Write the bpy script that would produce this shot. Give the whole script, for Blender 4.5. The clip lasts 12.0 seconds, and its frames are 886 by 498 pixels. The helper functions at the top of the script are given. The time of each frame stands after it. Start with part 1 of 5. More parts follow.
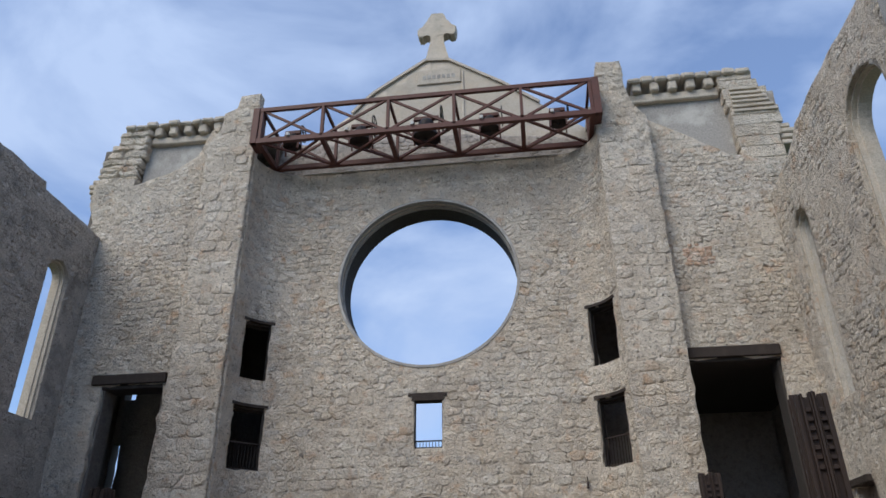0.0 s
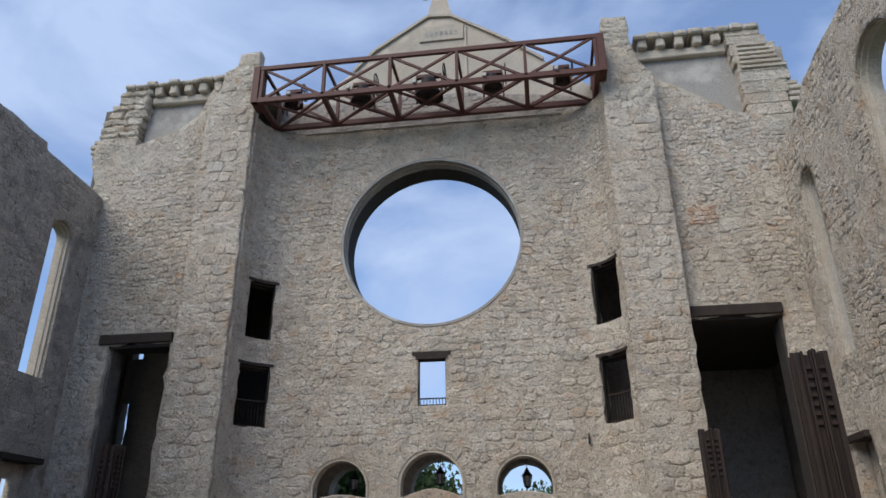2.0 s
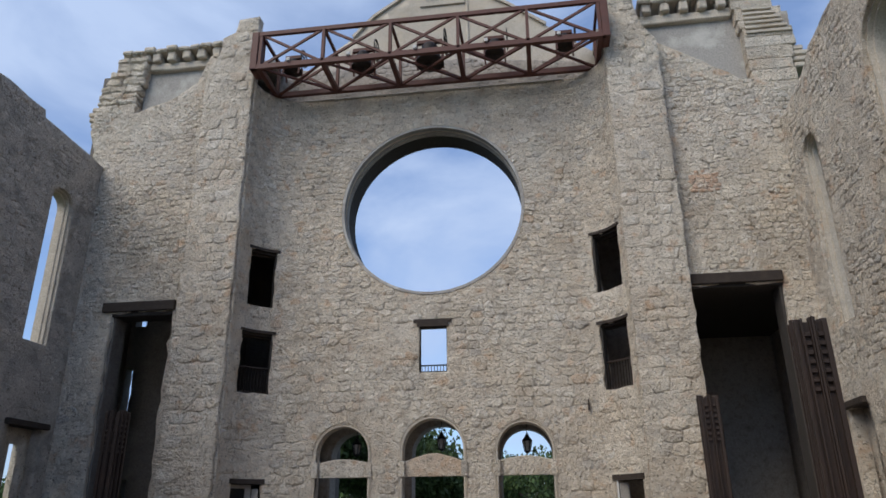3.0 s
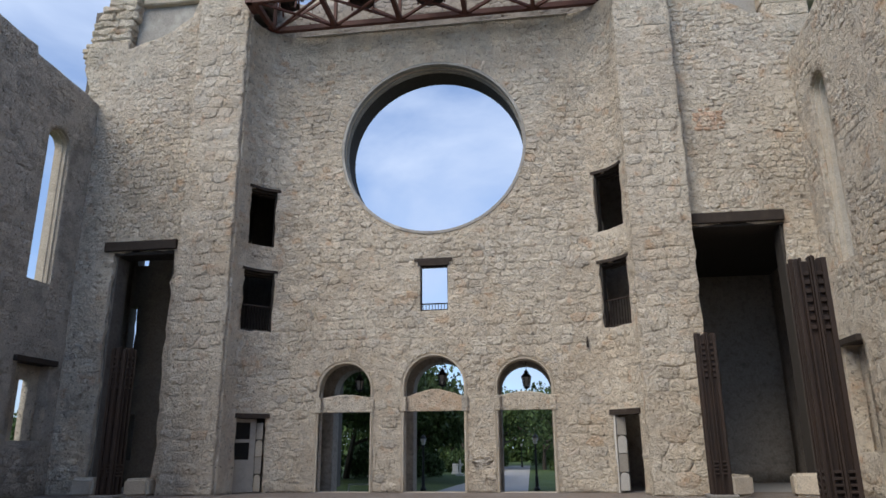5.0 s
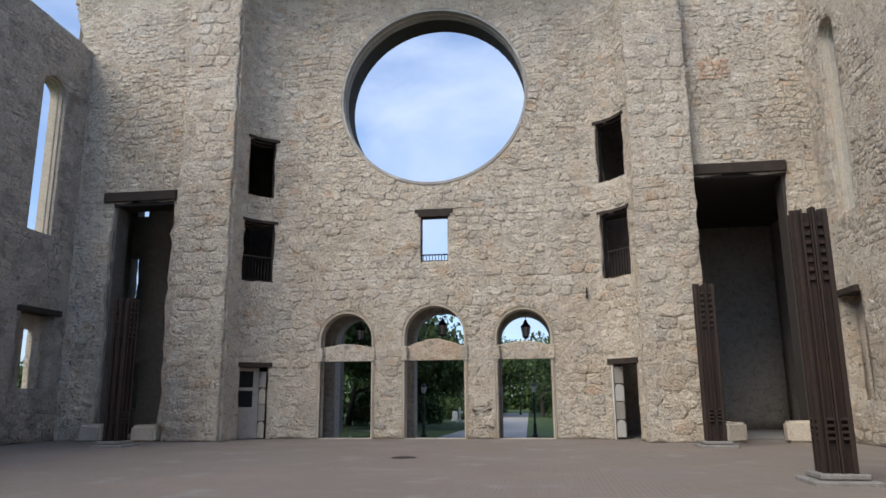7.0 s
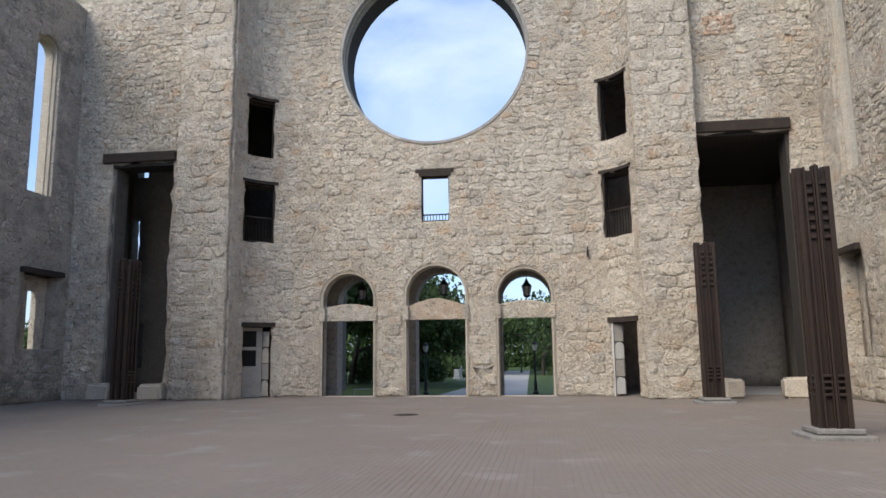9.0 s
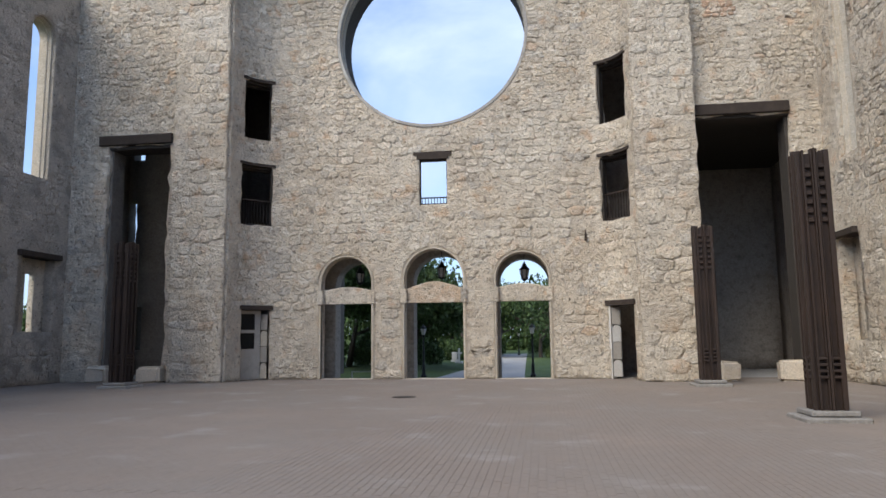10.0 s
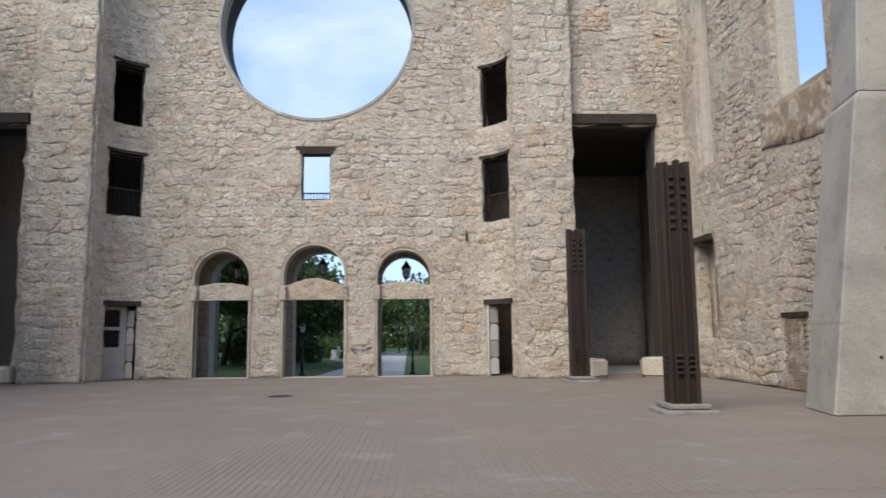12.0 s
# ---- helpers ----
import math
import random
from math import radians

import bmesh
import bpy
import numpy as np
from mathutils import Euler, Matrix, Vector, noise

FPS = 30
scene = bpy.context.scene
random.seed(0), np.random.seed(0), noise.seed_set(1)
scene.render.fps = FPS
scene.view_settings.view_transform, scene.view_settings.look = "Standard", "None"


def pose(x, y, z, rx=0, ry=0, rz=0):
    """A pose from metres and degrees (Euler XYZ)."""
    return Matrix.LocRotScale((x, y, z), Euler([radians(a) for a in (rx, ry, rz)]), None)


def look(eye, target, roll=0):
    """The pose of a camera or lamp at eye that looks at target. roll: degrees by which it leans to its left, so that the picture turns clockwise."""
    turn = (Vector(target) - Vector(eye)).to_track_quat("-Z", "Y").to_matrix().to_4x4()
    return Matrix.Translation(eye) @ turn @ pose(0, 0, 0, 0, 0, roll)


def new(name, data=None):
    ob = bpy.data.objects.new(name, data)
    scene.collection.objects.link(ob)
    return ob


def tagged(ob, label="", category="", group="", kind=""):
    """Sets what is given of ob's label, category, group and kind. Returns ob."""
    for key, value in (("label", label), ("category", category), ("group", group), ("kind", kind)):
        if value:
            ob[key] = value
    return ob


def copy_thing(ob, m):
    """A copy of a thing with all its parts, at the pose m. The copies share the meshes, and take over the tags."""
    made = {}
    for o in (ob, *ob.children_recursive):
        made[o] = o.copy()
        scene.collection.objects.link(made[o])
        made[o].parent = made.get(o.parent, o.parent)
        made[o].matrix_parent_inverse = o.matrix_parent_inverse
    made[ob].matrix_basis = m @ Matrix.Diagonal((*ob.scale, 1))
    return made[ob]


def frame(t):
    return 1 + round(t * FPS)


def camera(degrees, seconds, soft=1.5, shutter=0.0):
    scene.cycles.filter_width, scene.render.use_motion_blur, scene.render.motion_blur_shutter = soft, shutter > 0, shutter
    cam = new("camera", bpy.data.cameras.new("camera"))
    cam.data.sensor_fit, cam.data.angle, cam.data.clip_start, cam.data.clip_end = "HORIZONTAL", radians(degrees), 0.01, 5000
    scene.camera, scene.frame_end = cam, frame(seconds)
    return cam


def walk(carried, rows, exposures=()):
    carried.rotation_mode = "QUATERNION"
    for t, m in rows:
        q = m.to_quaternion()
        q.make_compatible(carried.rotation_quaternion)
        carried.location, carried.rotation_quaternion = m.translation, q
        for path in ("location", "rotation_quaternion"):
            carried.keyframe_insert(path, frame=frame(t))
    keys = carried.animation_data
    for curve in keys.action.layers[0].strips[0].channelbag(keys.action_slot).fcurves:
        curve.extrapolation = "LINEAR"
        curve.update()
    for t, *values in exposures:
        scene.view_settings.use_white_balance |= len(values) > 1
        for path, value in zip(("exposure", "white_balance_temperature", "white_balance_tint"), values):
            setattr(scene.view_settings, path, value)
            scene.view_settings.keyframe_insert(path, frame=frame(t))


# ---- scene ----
cam = camera(64.81, 12.0, soft=1.6, shutter=0.25)
PATH = [
    (0.0, pose(0, 0, 1.6, 116.875, 0.425, 7.661)),
    (0.5, pose(0, 0, 1.6, 116.545, 0.542, 7.796)),
    (1.0, pose(0, 0, 1.6, 115.664, 0.533, 7.853)),
    (1.5, pose(0, 0, 1.6, 114.557, 0.473, 7.904)),
    (2.0, pose(0, 0, 1.6, 113.579, 0.468, 7.965)),
    (2.5, pose(0, 0, 1.6, 112.232, 0.497, 8.024)),
    (3.0, pose(0, 0, 1.6, 110.955, 0.472, 8.059)),
    (5.0, pose(0, 0, 1.6, 105.982, 0.457, 8.121)),
    (5.5, pose(0, 0, 1.6, 104.881, 0.441, 8.119)),
    (6.0, pose(0, 0, 1.6, 103.892, 0.405, 8.121)),
    (6.5, pose(0, 0, 1.6, 102.877, 0.432, 8.126)),
    (7.0, pose(0, 0, 1.6, 101.963, 0.409, 8.133)),
    (9.0, pose(0, 0, 1.6, 98.672, 0.656, 8.263)),
    (9.5, pose(0, 0, 1.6, 97.921, 0.704, 8.207)),
    (10.0, pose(0, 0, 1.6, 97.291, 0.644, 8.088)),
    (10.5, pose(0, 0, 1.6, 97.017, 0.606, 7.704)),
    (11.0, pose(0, 0, 1.6, 96.961, 0.47, 6.185)),
    (11.5, pose(0, 0, 1.6, 96.98, 0.489, 4.369)),
    (11.7, pose(0, 0, 1.6, 97.0, 0.51, 2.6)),
    (12.0, pose(0, 0, 1.6, 97.026, 0.537, -1.624)),
]
EXPOSURES = [(0.0, -0.2, 6150, 10), (3.0, -0.22, 6270, 10), (5.5, 0.02, 6470, 10), (7.0, 0.13, 6480, 10), (9.5, 0.33, 6470, 10), (12.0, 0.32, 6450, 10)]
walk(cam, PATH, EXPOSURES)

# ---- world and light ----
SUN_AZ, SUN_EL = 215.0, 43.0
world = bpy.data.worlds.new("world")
scene.world = world
world.use_nodes = True
wn, wl = world.node_tree.nodes, world.node_tree.links
wn.clear()
w_out = wn.new("ShaderNodeOutputWorld")
w_bg = wn.new("ShaderNodeBackground")
w_sky = wn.new("ShaderNodeTexSky")
w_sky.sky_type = "NISHITA"
w_sky.sun_disc = False
w_sky.sun_elevation = radians(SUN_EL)
w_sky.sun_rotation = radians(SUN_AZ)
w_co = wn.new("ShaderNodeTexCoord")
w_map = wn.new("ShaderNodeMapping")
w_map.inputs["Scale"].default_value = (1.0, 1.0, 1.7)
w_map.inputs["Location"].default_value = (1.35, 2.1, 0.6)
w_n1 = wn.new("ShaderNodeTexNoise")
w_n1.inputs["Scale"].default_value = 3.0
w_n1.inputs["Detail"].default_value = 7
w_n1.inputs["Roughness"].default_value = 0.52
w_n1.inputs["Distortion"].default_value = 0.35
w_ramp = wn.new("ShaderNodeValToRGB")
w_ramp.color_ramp.elements[0].position = 0.4
w_ramp.color_ramp.elements[1].position = 0.64
w_ramp.color_ramp.elements[0].color = (0.27, 0.27, 0.27, 1)
w_ramp.color_ramp.elements[1].color = (1, 1, 1, 1)
w_mix = wn.new("ShaderNodeMix")
w_mix.data_type = "RGBA"
w_mix.inputs["B"].default_value = (6.0, 7.4, 10.2, 1)
w_bg.inputs["Strength"].default_value = 0.1
wl.new(w_co.outputs["Generated"], w_map.inputs["Vector"])
wl.new(w_map.outputs["Vector"], w_n1.inputs["Vector"])
wl.new(w_n1.outputs["Fac"], w_ramp.inputs["Fac"])
wl.new(w_ramp.outputs["Color"], w_mix.inputs["Factor"])
w_tint = wn.new("ShaderNodeMix")
w_tint.data_type = "RGBA"
w_tint.blend_type = "MULTIPLY"
w_tint.inputs["Factor"].default_value = 1.0
w_tint.inputs["B"].default_value = (1.25, 1.6, 2.05, 1)
wl.new(w_sky.outputs["Color"], w_tint.inputs["A"])
wl.new(w_tint.outputs["Result"], w_mix.inputs["A"])
wl.new(w_mix.outputs["Result"], w_bg.inputs["Color"])
wl.new(w_bg.outputs["Background"], w_out.inputs["Surface"])

sun_data = bpy.data.lights.new("sun", "SUN")
sun_data.energy = 3.05
sun_data.angle = radians(40)
sun_data.color = (1.0, 0.91, 0.77)
sun = new("sun", sun_data)
sun_dir = Vector((math.sin(radians(SUN_AZ)) * math.cos(radians(SUN_EL)), math.cos(radians(SUN_AZ)) * math.cos(radians(SUN_EL)), math.sin(radians(SUN_EL))))
sun.matrix_world = look(sun_dir * 60, (0, 0, 0))


# ---- materials ----
def material(name, base, rough=0.9, metal=0.0, spots=(), scale=1.0, island=0.0, obj=0.0, bump=0.3, grain=40.0, hue=(), relief=0.03, contrast=0.23):
    """A stained, grained surface. spots: (scale, low, high, colour, amount) stains; island / obj: how far alike pieces differ in brightness; hue: colours that some pieces take."""
    m = bpy.data.materials.new(name)
    m.use_nodes = True
    n, l = m.node_tree.nodes, m.node_tree.links
    b = n["Principled BSDF"]
    b.inputs["Roughness"].default_value = rough
    b.inputs["Metallic"].default_value = metal
    b.inputs["Specular IOR Level"].default_value = 0.3
    geo = n.new("ShaderNodeNewGeometry")
    info = n.new("ShaderNodeObjectInfo")

    def noise_tex(s, detail=5, r=0.6):
        t = n.new("ShaderNodeTexNoise")
        t.inputs["Scale"].default_value = s
        t.inputs["Detail"].default_value = detail
        t.inputs["Roughness"].default_value = r
        l.new(geo.outputs["Position"], t.inputs["Vector"])
        return t.outputs["Fac"]

    def ramp(fac, lo, hi):
        t = n.new("ShaderNodeMapRange")
        t.inputs["From Min"].default_value = lo
        t.inputs["From Max"].default_value = hi
        l.new(fac, t.inputs["Value"])
        return t.outputs["Result"]

    def mix(a, c, fac, mode="MIX"):
        t = n.new("ShaderNodeMix")
        t.data_type = "RGBA"
        t.blend_type = mode
        for sock, v in (("A", a), ("B", c), ("Factor", fac)):
            if isinstance(v, (tuple, float, int)):
                t.inputs[sock].default_value = (*v, 1) if isinstance(v, tuple) else v
            else:
                l.new(v, t.inputs[sock])
        return t.outputs["Result"]

    def scaled(v, k):
        t = n.new("ShaderNodeMath")
        t.operation = "MULTIPLY"
        t.inputs[1].default_value = k
        l.new(v, t.inputs[0])
        return t.outputs[0]

    colour = base
    rnd = None
    if island or obj:
        a = n.new("ShaderNodeMath")
        a.operation = "ADD"
        l.new(geo.outputs["Random Per Island"], a.inputs[0])
        l.new(info.outputs["Random"], a.inputs[1])
        fr = n.new("ShaderNodeMath")
        fr.operation = "FRACT"
        l.new(a.outputs[0], fr.inputs[0])
        rnd = fr.outputs[0]
        k = max(island, obj)
        lo = tuple(c * (1 - k) for c in base)
        hi = tuple(min(1, c * (1 + k)) for c in base)
        colour = mix(lo, hi, rnd)
        for i, (tint, share) in enumerate(hue):
            w = n.new("ShaderNodeMath")
            w.operation = "MULTIPLY"
            w.inputs[1].default_value = 7.31 + 5.77 * i
            l.new(rnd, w.inputs[0])
            f2 = n.new("ShaderNodeMath")
            f2.operation = "FRACT"
            l.new(w.outputs[0], f2.inputs[0])
            lt = n.new("ShaderNodeMath")
            lt.operation = "LESS_THAN"
            lt.inputs[1].default_value = share
            l.new(f2.outputs[0], lt.inputs[0])
            colour = mix(colour, tint, scaled(lt.outputs[0], 0.5))
    fine = noise_tex(grain / scale, 6, 0.65)
    shade = ramp(fine, 0.3, 0.7)
    lo_c, hi_c = 0.97 - contrast, 0.97 + contrast
    g = mix((lo_c, lo_c, lo_c), (hi_c, hi_c, hi_c), shade)
    colour = mix(colour, g, 1.0, "MULTIPLY")
    for s, lo, hi, tint, amount in spots:
        colour = mix(colour, tint, scaled(ramp(noise_tex(s, 6, 0.6), lo, hi), amount))
    if isinstance(colour, tuple):
        b.inputs["Base Color"].default_value = (*colour, 1)
    else:
        l.new(colour, b.inputs["Base Color"])
    if bump:
        bp = n.new("ShaderNodeBump")
        bp.inputs["Strength"].default_value = bump
        bp.inputs["Distance"].default_value = relief * scale
        mixn = n.new("ShaderNodeMath")
        mixn.operation = "MULTIPLY_ADD"
        mixn.inputs[1].default_value = 2.0
        l.new(noise_tex(grain / scale / 4, 6, 0.65), mixn.inputs[0])
        l.new(fine, mixn.inputs[2])
        l.new(mixn.outputs[0], bp.inputs["Height"])
        l.new(bp.outputs["Normal"], b.inputs["Normal"])
    rv = n.new("ShaderNodeMapRange")
    rv.inputs["To Min"].default_value = max(0.05, rough - 0.12)
    rv.inputs["To Max"].default_value = min(1.0, rough + 0.1)
    l.new(fine, rv.inputs["Value"])
    l.new(rv.outputs["Result"], b.inputs["Roughness"])
    return m


GREY_STAIN = (0.9, 0.47, 0.72, (0.39, 0.35, 0.3), 0.45)
WARM_STAIN = (0.5, 0.52, 0.74, (0.57, 0.445, 0.31), 0.5)
RUST_STAIN = (1.4, 0.58, 0.7, (0.6, 0.37, 0.21), 0.55)
BLOT = (3.2, 0.52, 0.66, (0.42, 0.355, 0.28), 0.55)
PALE = (2.3, 0.52, 0.66, (0.8, 0.72, 0.6), 0.65)
# the next two dark specks paint the shade of small pits and crevices
PIT_SHADE = (9.0, 0.6, 0.67, (0.16, 0.135, 0.105), 0.75)
CREVICE_SHADE = (4.5, 0.62, 0.68, (0.2, 0.17, 0.135), 0.6)
CHALK = (13.0, 0.6, 0.68, (0.74, 0.71, 0.64), 0.6)
WASH = (0.28, 0.46, 0.6, (0.76, 0.69, 0.575), 0.55)
DRAB = (0.4, 0.54, 0.66, (0.48, 0.405, 0.315), 0.45)
RUBBLE = [WASH, DRAB, BLOT, PALE, GREY_STAIN, WARM_STAIN, RUST_STAIN, CHALK, CREVICE_SHADE, PIT_SHADE]
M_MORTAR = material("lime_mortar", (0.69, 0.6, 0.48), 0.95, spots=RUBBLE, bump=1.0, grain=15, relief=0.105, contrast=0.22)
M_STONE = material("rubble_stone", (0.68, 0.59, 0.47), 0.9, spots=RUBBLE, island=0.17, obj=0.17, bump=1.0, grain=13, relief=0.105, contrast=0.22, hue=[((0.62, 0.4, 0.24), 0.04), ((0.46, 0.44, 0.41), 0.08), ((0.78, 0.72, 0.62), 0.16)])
# left wall: base tones darkened as painted shade, plus sooty patches
SOOT = (1.1, 0.5, 0.66, (0.16, 0.147, 0.13), 0.5)
M_SHADE_SOOT_MORTAR = material("shaded_sooty_mortar", (0.54, 0.482, 0.41), 0.95, spots=[GREY_STAIN, CHALK, CREVICE_SHADE, PIT_SHADE, SOOT], bump=1.0, grain=18, relief=0.09, contrast=0.23)
M_SHADE_SOOT_STONE = material("shaded_sooty_rubble", (0.54, 0.482, 0.41), 0.9, spots=[GREY_STAIN, CHALK, CREVICE_SHADE, PIT_SHADE, SOOT], island=0.15, obj=0.15, bump=1.0, grain=14, relief=0.09, contrast=0.23)
M_BURNT = material("burnt_red_stone", (0.6, 0.42, 0.3), 0.9, spots=[PALE, PIT_SHADE], island=0.2, obj=0.2, bump=1.0, grain=14, relief=0.08)
M_TRIM = material("dressed_limestone", (0.52, 0.46, 0.375), 0.85, spots=[(1.5, 0.48, 0.72, (0.33, 0.295, 0.245), 0.6), (0.7, 0.5, 0.7, (0.5, 0.39, 0.27), 0.4), (9, 0.6, 0.68, (0.66, 0.62, 0.54), 0.5), (5, 0.6, 0.75, (0.2, 0.18, 0.15), 0.6)], island=0.1, bump=0.6, grain=22)
M_PLASTER = material("cement_render", (0.33, 0.31, 0.28), 0.92, spots=[(0.8, 0.5, 0.66, (0.55, 0.53, 0.48), 0.6), (1.7, 0.5, 0.75, (0.2, 0.19, 0.175), 0.6)], bump=0.2, grain=12)
M_CONCRETE = material("board_marked_concrete", (0.35, 0.335, 0.305), 0.85, spots=[(0.7, 0.42, 0.66, (0.22, 0.21, 0.195), 0.75), (0.4, 0.5, 0.7, (0.42, 0.39, 0.34), 0.6), (3.0, 0.6, 0.72, (0.16, 0.15, 0.14), 0.6)], bump=0.15, grain=30)
M_FOOTING = material("worn_grey_concrete", (0.25, 0.238, 0.222), 0.9, spots=[(3, 0.45, 0.7, (0.16, 0.15, 0.14), 0.6), (9, 0.58, 0.72, (0.34, 0.33, 0.31), 0.5)], bump=0.5, grain=25)
M_TIMBER = material("dark_timber", (0.035, 0.026, 0.021), 0.8, spots=[(3, 0.5, 0.7, (0.06, 0.045, 0.035), 0.6)], bump=0.4, grain=25)
M_STEEL = material("weathered_brown_steel", (0.033, 0.023, 0.019), 0.55, 0.0, spots=[(1.2, 0.45, 0.7, (0.05, 0.03, 0.022), 0.6), (6, 0.6, 0.8, (0.025, 0.02, 0.018), 0.6)], island=0.12, bump=0.08, grain=60)
M_RED_STEEL = material("red_brown_painted_steel", (0.1, 0.04, 0.03), 0.6, spots=[(2.0, 0.5, 0.7, (0.075, 0.035, 0.028), 0.6)], bump=0.08, grain=50)
M_BRONZE = material("dull_bronze", (0.035, 0.028, 0.024), 0.55, 0.6, spots=[(5, 0.5, 0.7, (0.07, 0.05, 0.035), 0.5)], bump=0.05)
M_IRON = material("black_iron", (0.012, 0.012, 0.012), 0.5, spots=[(8, 0.6, 0.8, (0.03, 0.02, 0.015), 0.5)], bump=0.05)
M_PAVER = material("clay_paver", (0.215, 0.179, 0.153), 0.85, spots=[(0.35, 0.42, 0.7, (0.215, 0.198, 0.18), 0.6), (0.7, 0.58, 0.72, (0.32, 0.3, 0.28), 0.55), (0.25, 0.5, 0.7, (0.27, 0.22, 0.185), 0.5), (4, 0.68, 0.78, (0.14, 0.12, 0.11), 0.6)], island=0.03, obj=0.03, bump=0.1, grain=60)
M_JOINT = material("paver_joint_sand", (0.203, 0.17, 0.146), 0.95, spots=[(0.35, 0.42, 0.7, (0.25, 0.22, 0.2), 0.5)], bump=0.2, grain=40)
M_WHITE = material("white_painted_wood", (0.5, 0.48, 0.445), 0.7, spots=[(4, 0.5, 0.7, (0.42, 0.4, 0.37), 0.5)], bump=0.1)
M_DOOR = material("grey_painted_door", (0.34, 0.31, 0.27), 0.7, spots=[(3, 0.5, 0.7, (0.2, 0.18, 0.16), 0.5)], bump=0.1)
# sooty stone, darkened further so the colour carries the rooms' shade
M_DARK = material("shaded_sooty_stone", (0.36, 0.318, 0.272), 0.95, spots=[(1.2, 0.5, 0.7, (0.2, 0.185, 0.165), 0.5), (4, 0.5, 0.7, (0.08, 0.075, 0.07), 0.5)], bump=0.3, grain=10)
# near-black stone: the shade inside reveals, put into the colour
M_DEEP_SHADE = material("deep_shade_stone", (0.05, 0.043, 0.037), 0.95, spots=[(1.2, 0.5, 0.7, (0.05, 0.045, 0.04), 0.6), (6, 0.6, 0.7, (0.14, 0.125, 0.105), 0.4)], bump=0.5, grain=12)
# darker copy for the left tower room, with its shade in the colour
M_GLOOM = material("room_shade_stone", (0.15, 0.132, 0.114), 0.95, spots=[(1.2, 0.5, 0.7, (0.22, 0.195, 0.17), 0.5), (4, 0.5, 0.7, (0.08, 0.072, 0.064), 0.5)], bump=0.5, grain=10)
M_GRASS = material("mown_grass", (0.055, 0.09, 0.028), 0.95, spots=[(0.5, 0.45, 0.7, (0.12, 0.15, 0.05), 0.5), (8, 0.5, 0.7, (0.05, 0.08, 0.025), 0.5)], bump=0.5, grain=30)
M_PATH = material("pale_concrete_path", (0.34, 0.333, 0.322), 0.9, spots=[(1, 0.5, 0.7, (0.34, 0.33, 0.31), 0.5)], bump=0.15)
M_BARK = material("grey_brown_bark", (0.09, 0.075, 0.06), 0.95, bump=0.6, grain=18)
M_LEAF = material("green_leaves", (0.045, 0.08, 0.022), 0.7, island=0.45, bump=0.0, spots=[(0.6, 0.45, 0.7, (0.1, 0.13, 0.035), 0.5)])
M_LEAF_DARK = material("dark_green_leaves", (0.05, 0.085, 0.028), 0.7, island=0.45, bump=0.0)
M_WHITE_STONE = material("pale_gravestone", (0.55, 0.54, 0.52), 0.8, spots=[(3, 0.5, 0.7, (0.35, 0.34, 0.32), 0.5)], bump=0.1)
M_BRICK = material("brown_infill_brick", (0.3, 0.23, 0.16), 0.9, island=0.15, obj=0.15, spots=[GREY_STAIN, BLOT, PALE, PIT_SHADE], bump=0.8)

M_GLASS = bpy.data.materials.new("window_glass")
M_GLASS.use_nodes = True
M_GLASS.node_tree.nodes["Principled BSDF"].inputs["Base Color"].default_value = (0.012, 0.013, 0.014, 1)
M_GLASS.node_tree.nodes["Principled BSDF"].inputs["Roughness"].default_value = 0.12
M_GLASS.node_tree.nodes["Principled BSDF"].inputs["Specular IOR Level"].default_value = 0.12


# ---- building helpers ----
def mesh_of(name, verts, faces, mat):
    me = bpy.data.meshes.new(name)
    me.from_pydata([tuple(v) for v in verts], [], [tuple(f) for f in faces])
    me.materials.append(mat)
    me.update()
    return me


def part(name, bm, mat, parent=None, label="", smooth=False):
    """Links a bmesh as one mesh object under a thing, or at top level."""
    bmesh.ops.recalc_face_normals(bm, faces=bm.faces)
    me = bpy.data.meshes.new(name)
    bm.to_mesh(me)
    bm.free()
    me.materials.append(mat)
    if smooth:
        for p in me.polygons:
            p.use_smooth = True
    ob = new(name, me)
    if parent:
        ob.parent = parent
        ob.matrix_parent_inverse = parent.matrix_basis.inverted()
    if label:
        tagged(ob, label)
    return ob


def box(bm, x0, x1, y0, y1, z0, z1, bevel=0.0, m=None):
    r = bmesh.ops.create_cube(bm, size=1)
    vs = r["verts"]
    bmesh.ops.transform(bm, verts=vs, matrix=Matrix.Translation(((x0 + x1) / 2, (y0 + y1) / 2, (z0 + z1) / 2)) @ Matrix.Diagonal((abs(x1 - x0), abs(y1 - y0), abs(z1 - z0), 1)))
    if bevel:
        es = list({e for v in vs for e in v.link_edges})
        out = bmesh.ops.bevel(bm, geom=es, offset=bevel, segments=1, affect="EDGES")
        vs = list({v for f in out["faces"] for v in f.verts} | {v for v in vs if v.is_valid})
    if m is not None:
        bmesh.ops.transform(bm, verts=vs, matrix=m)
    return vs


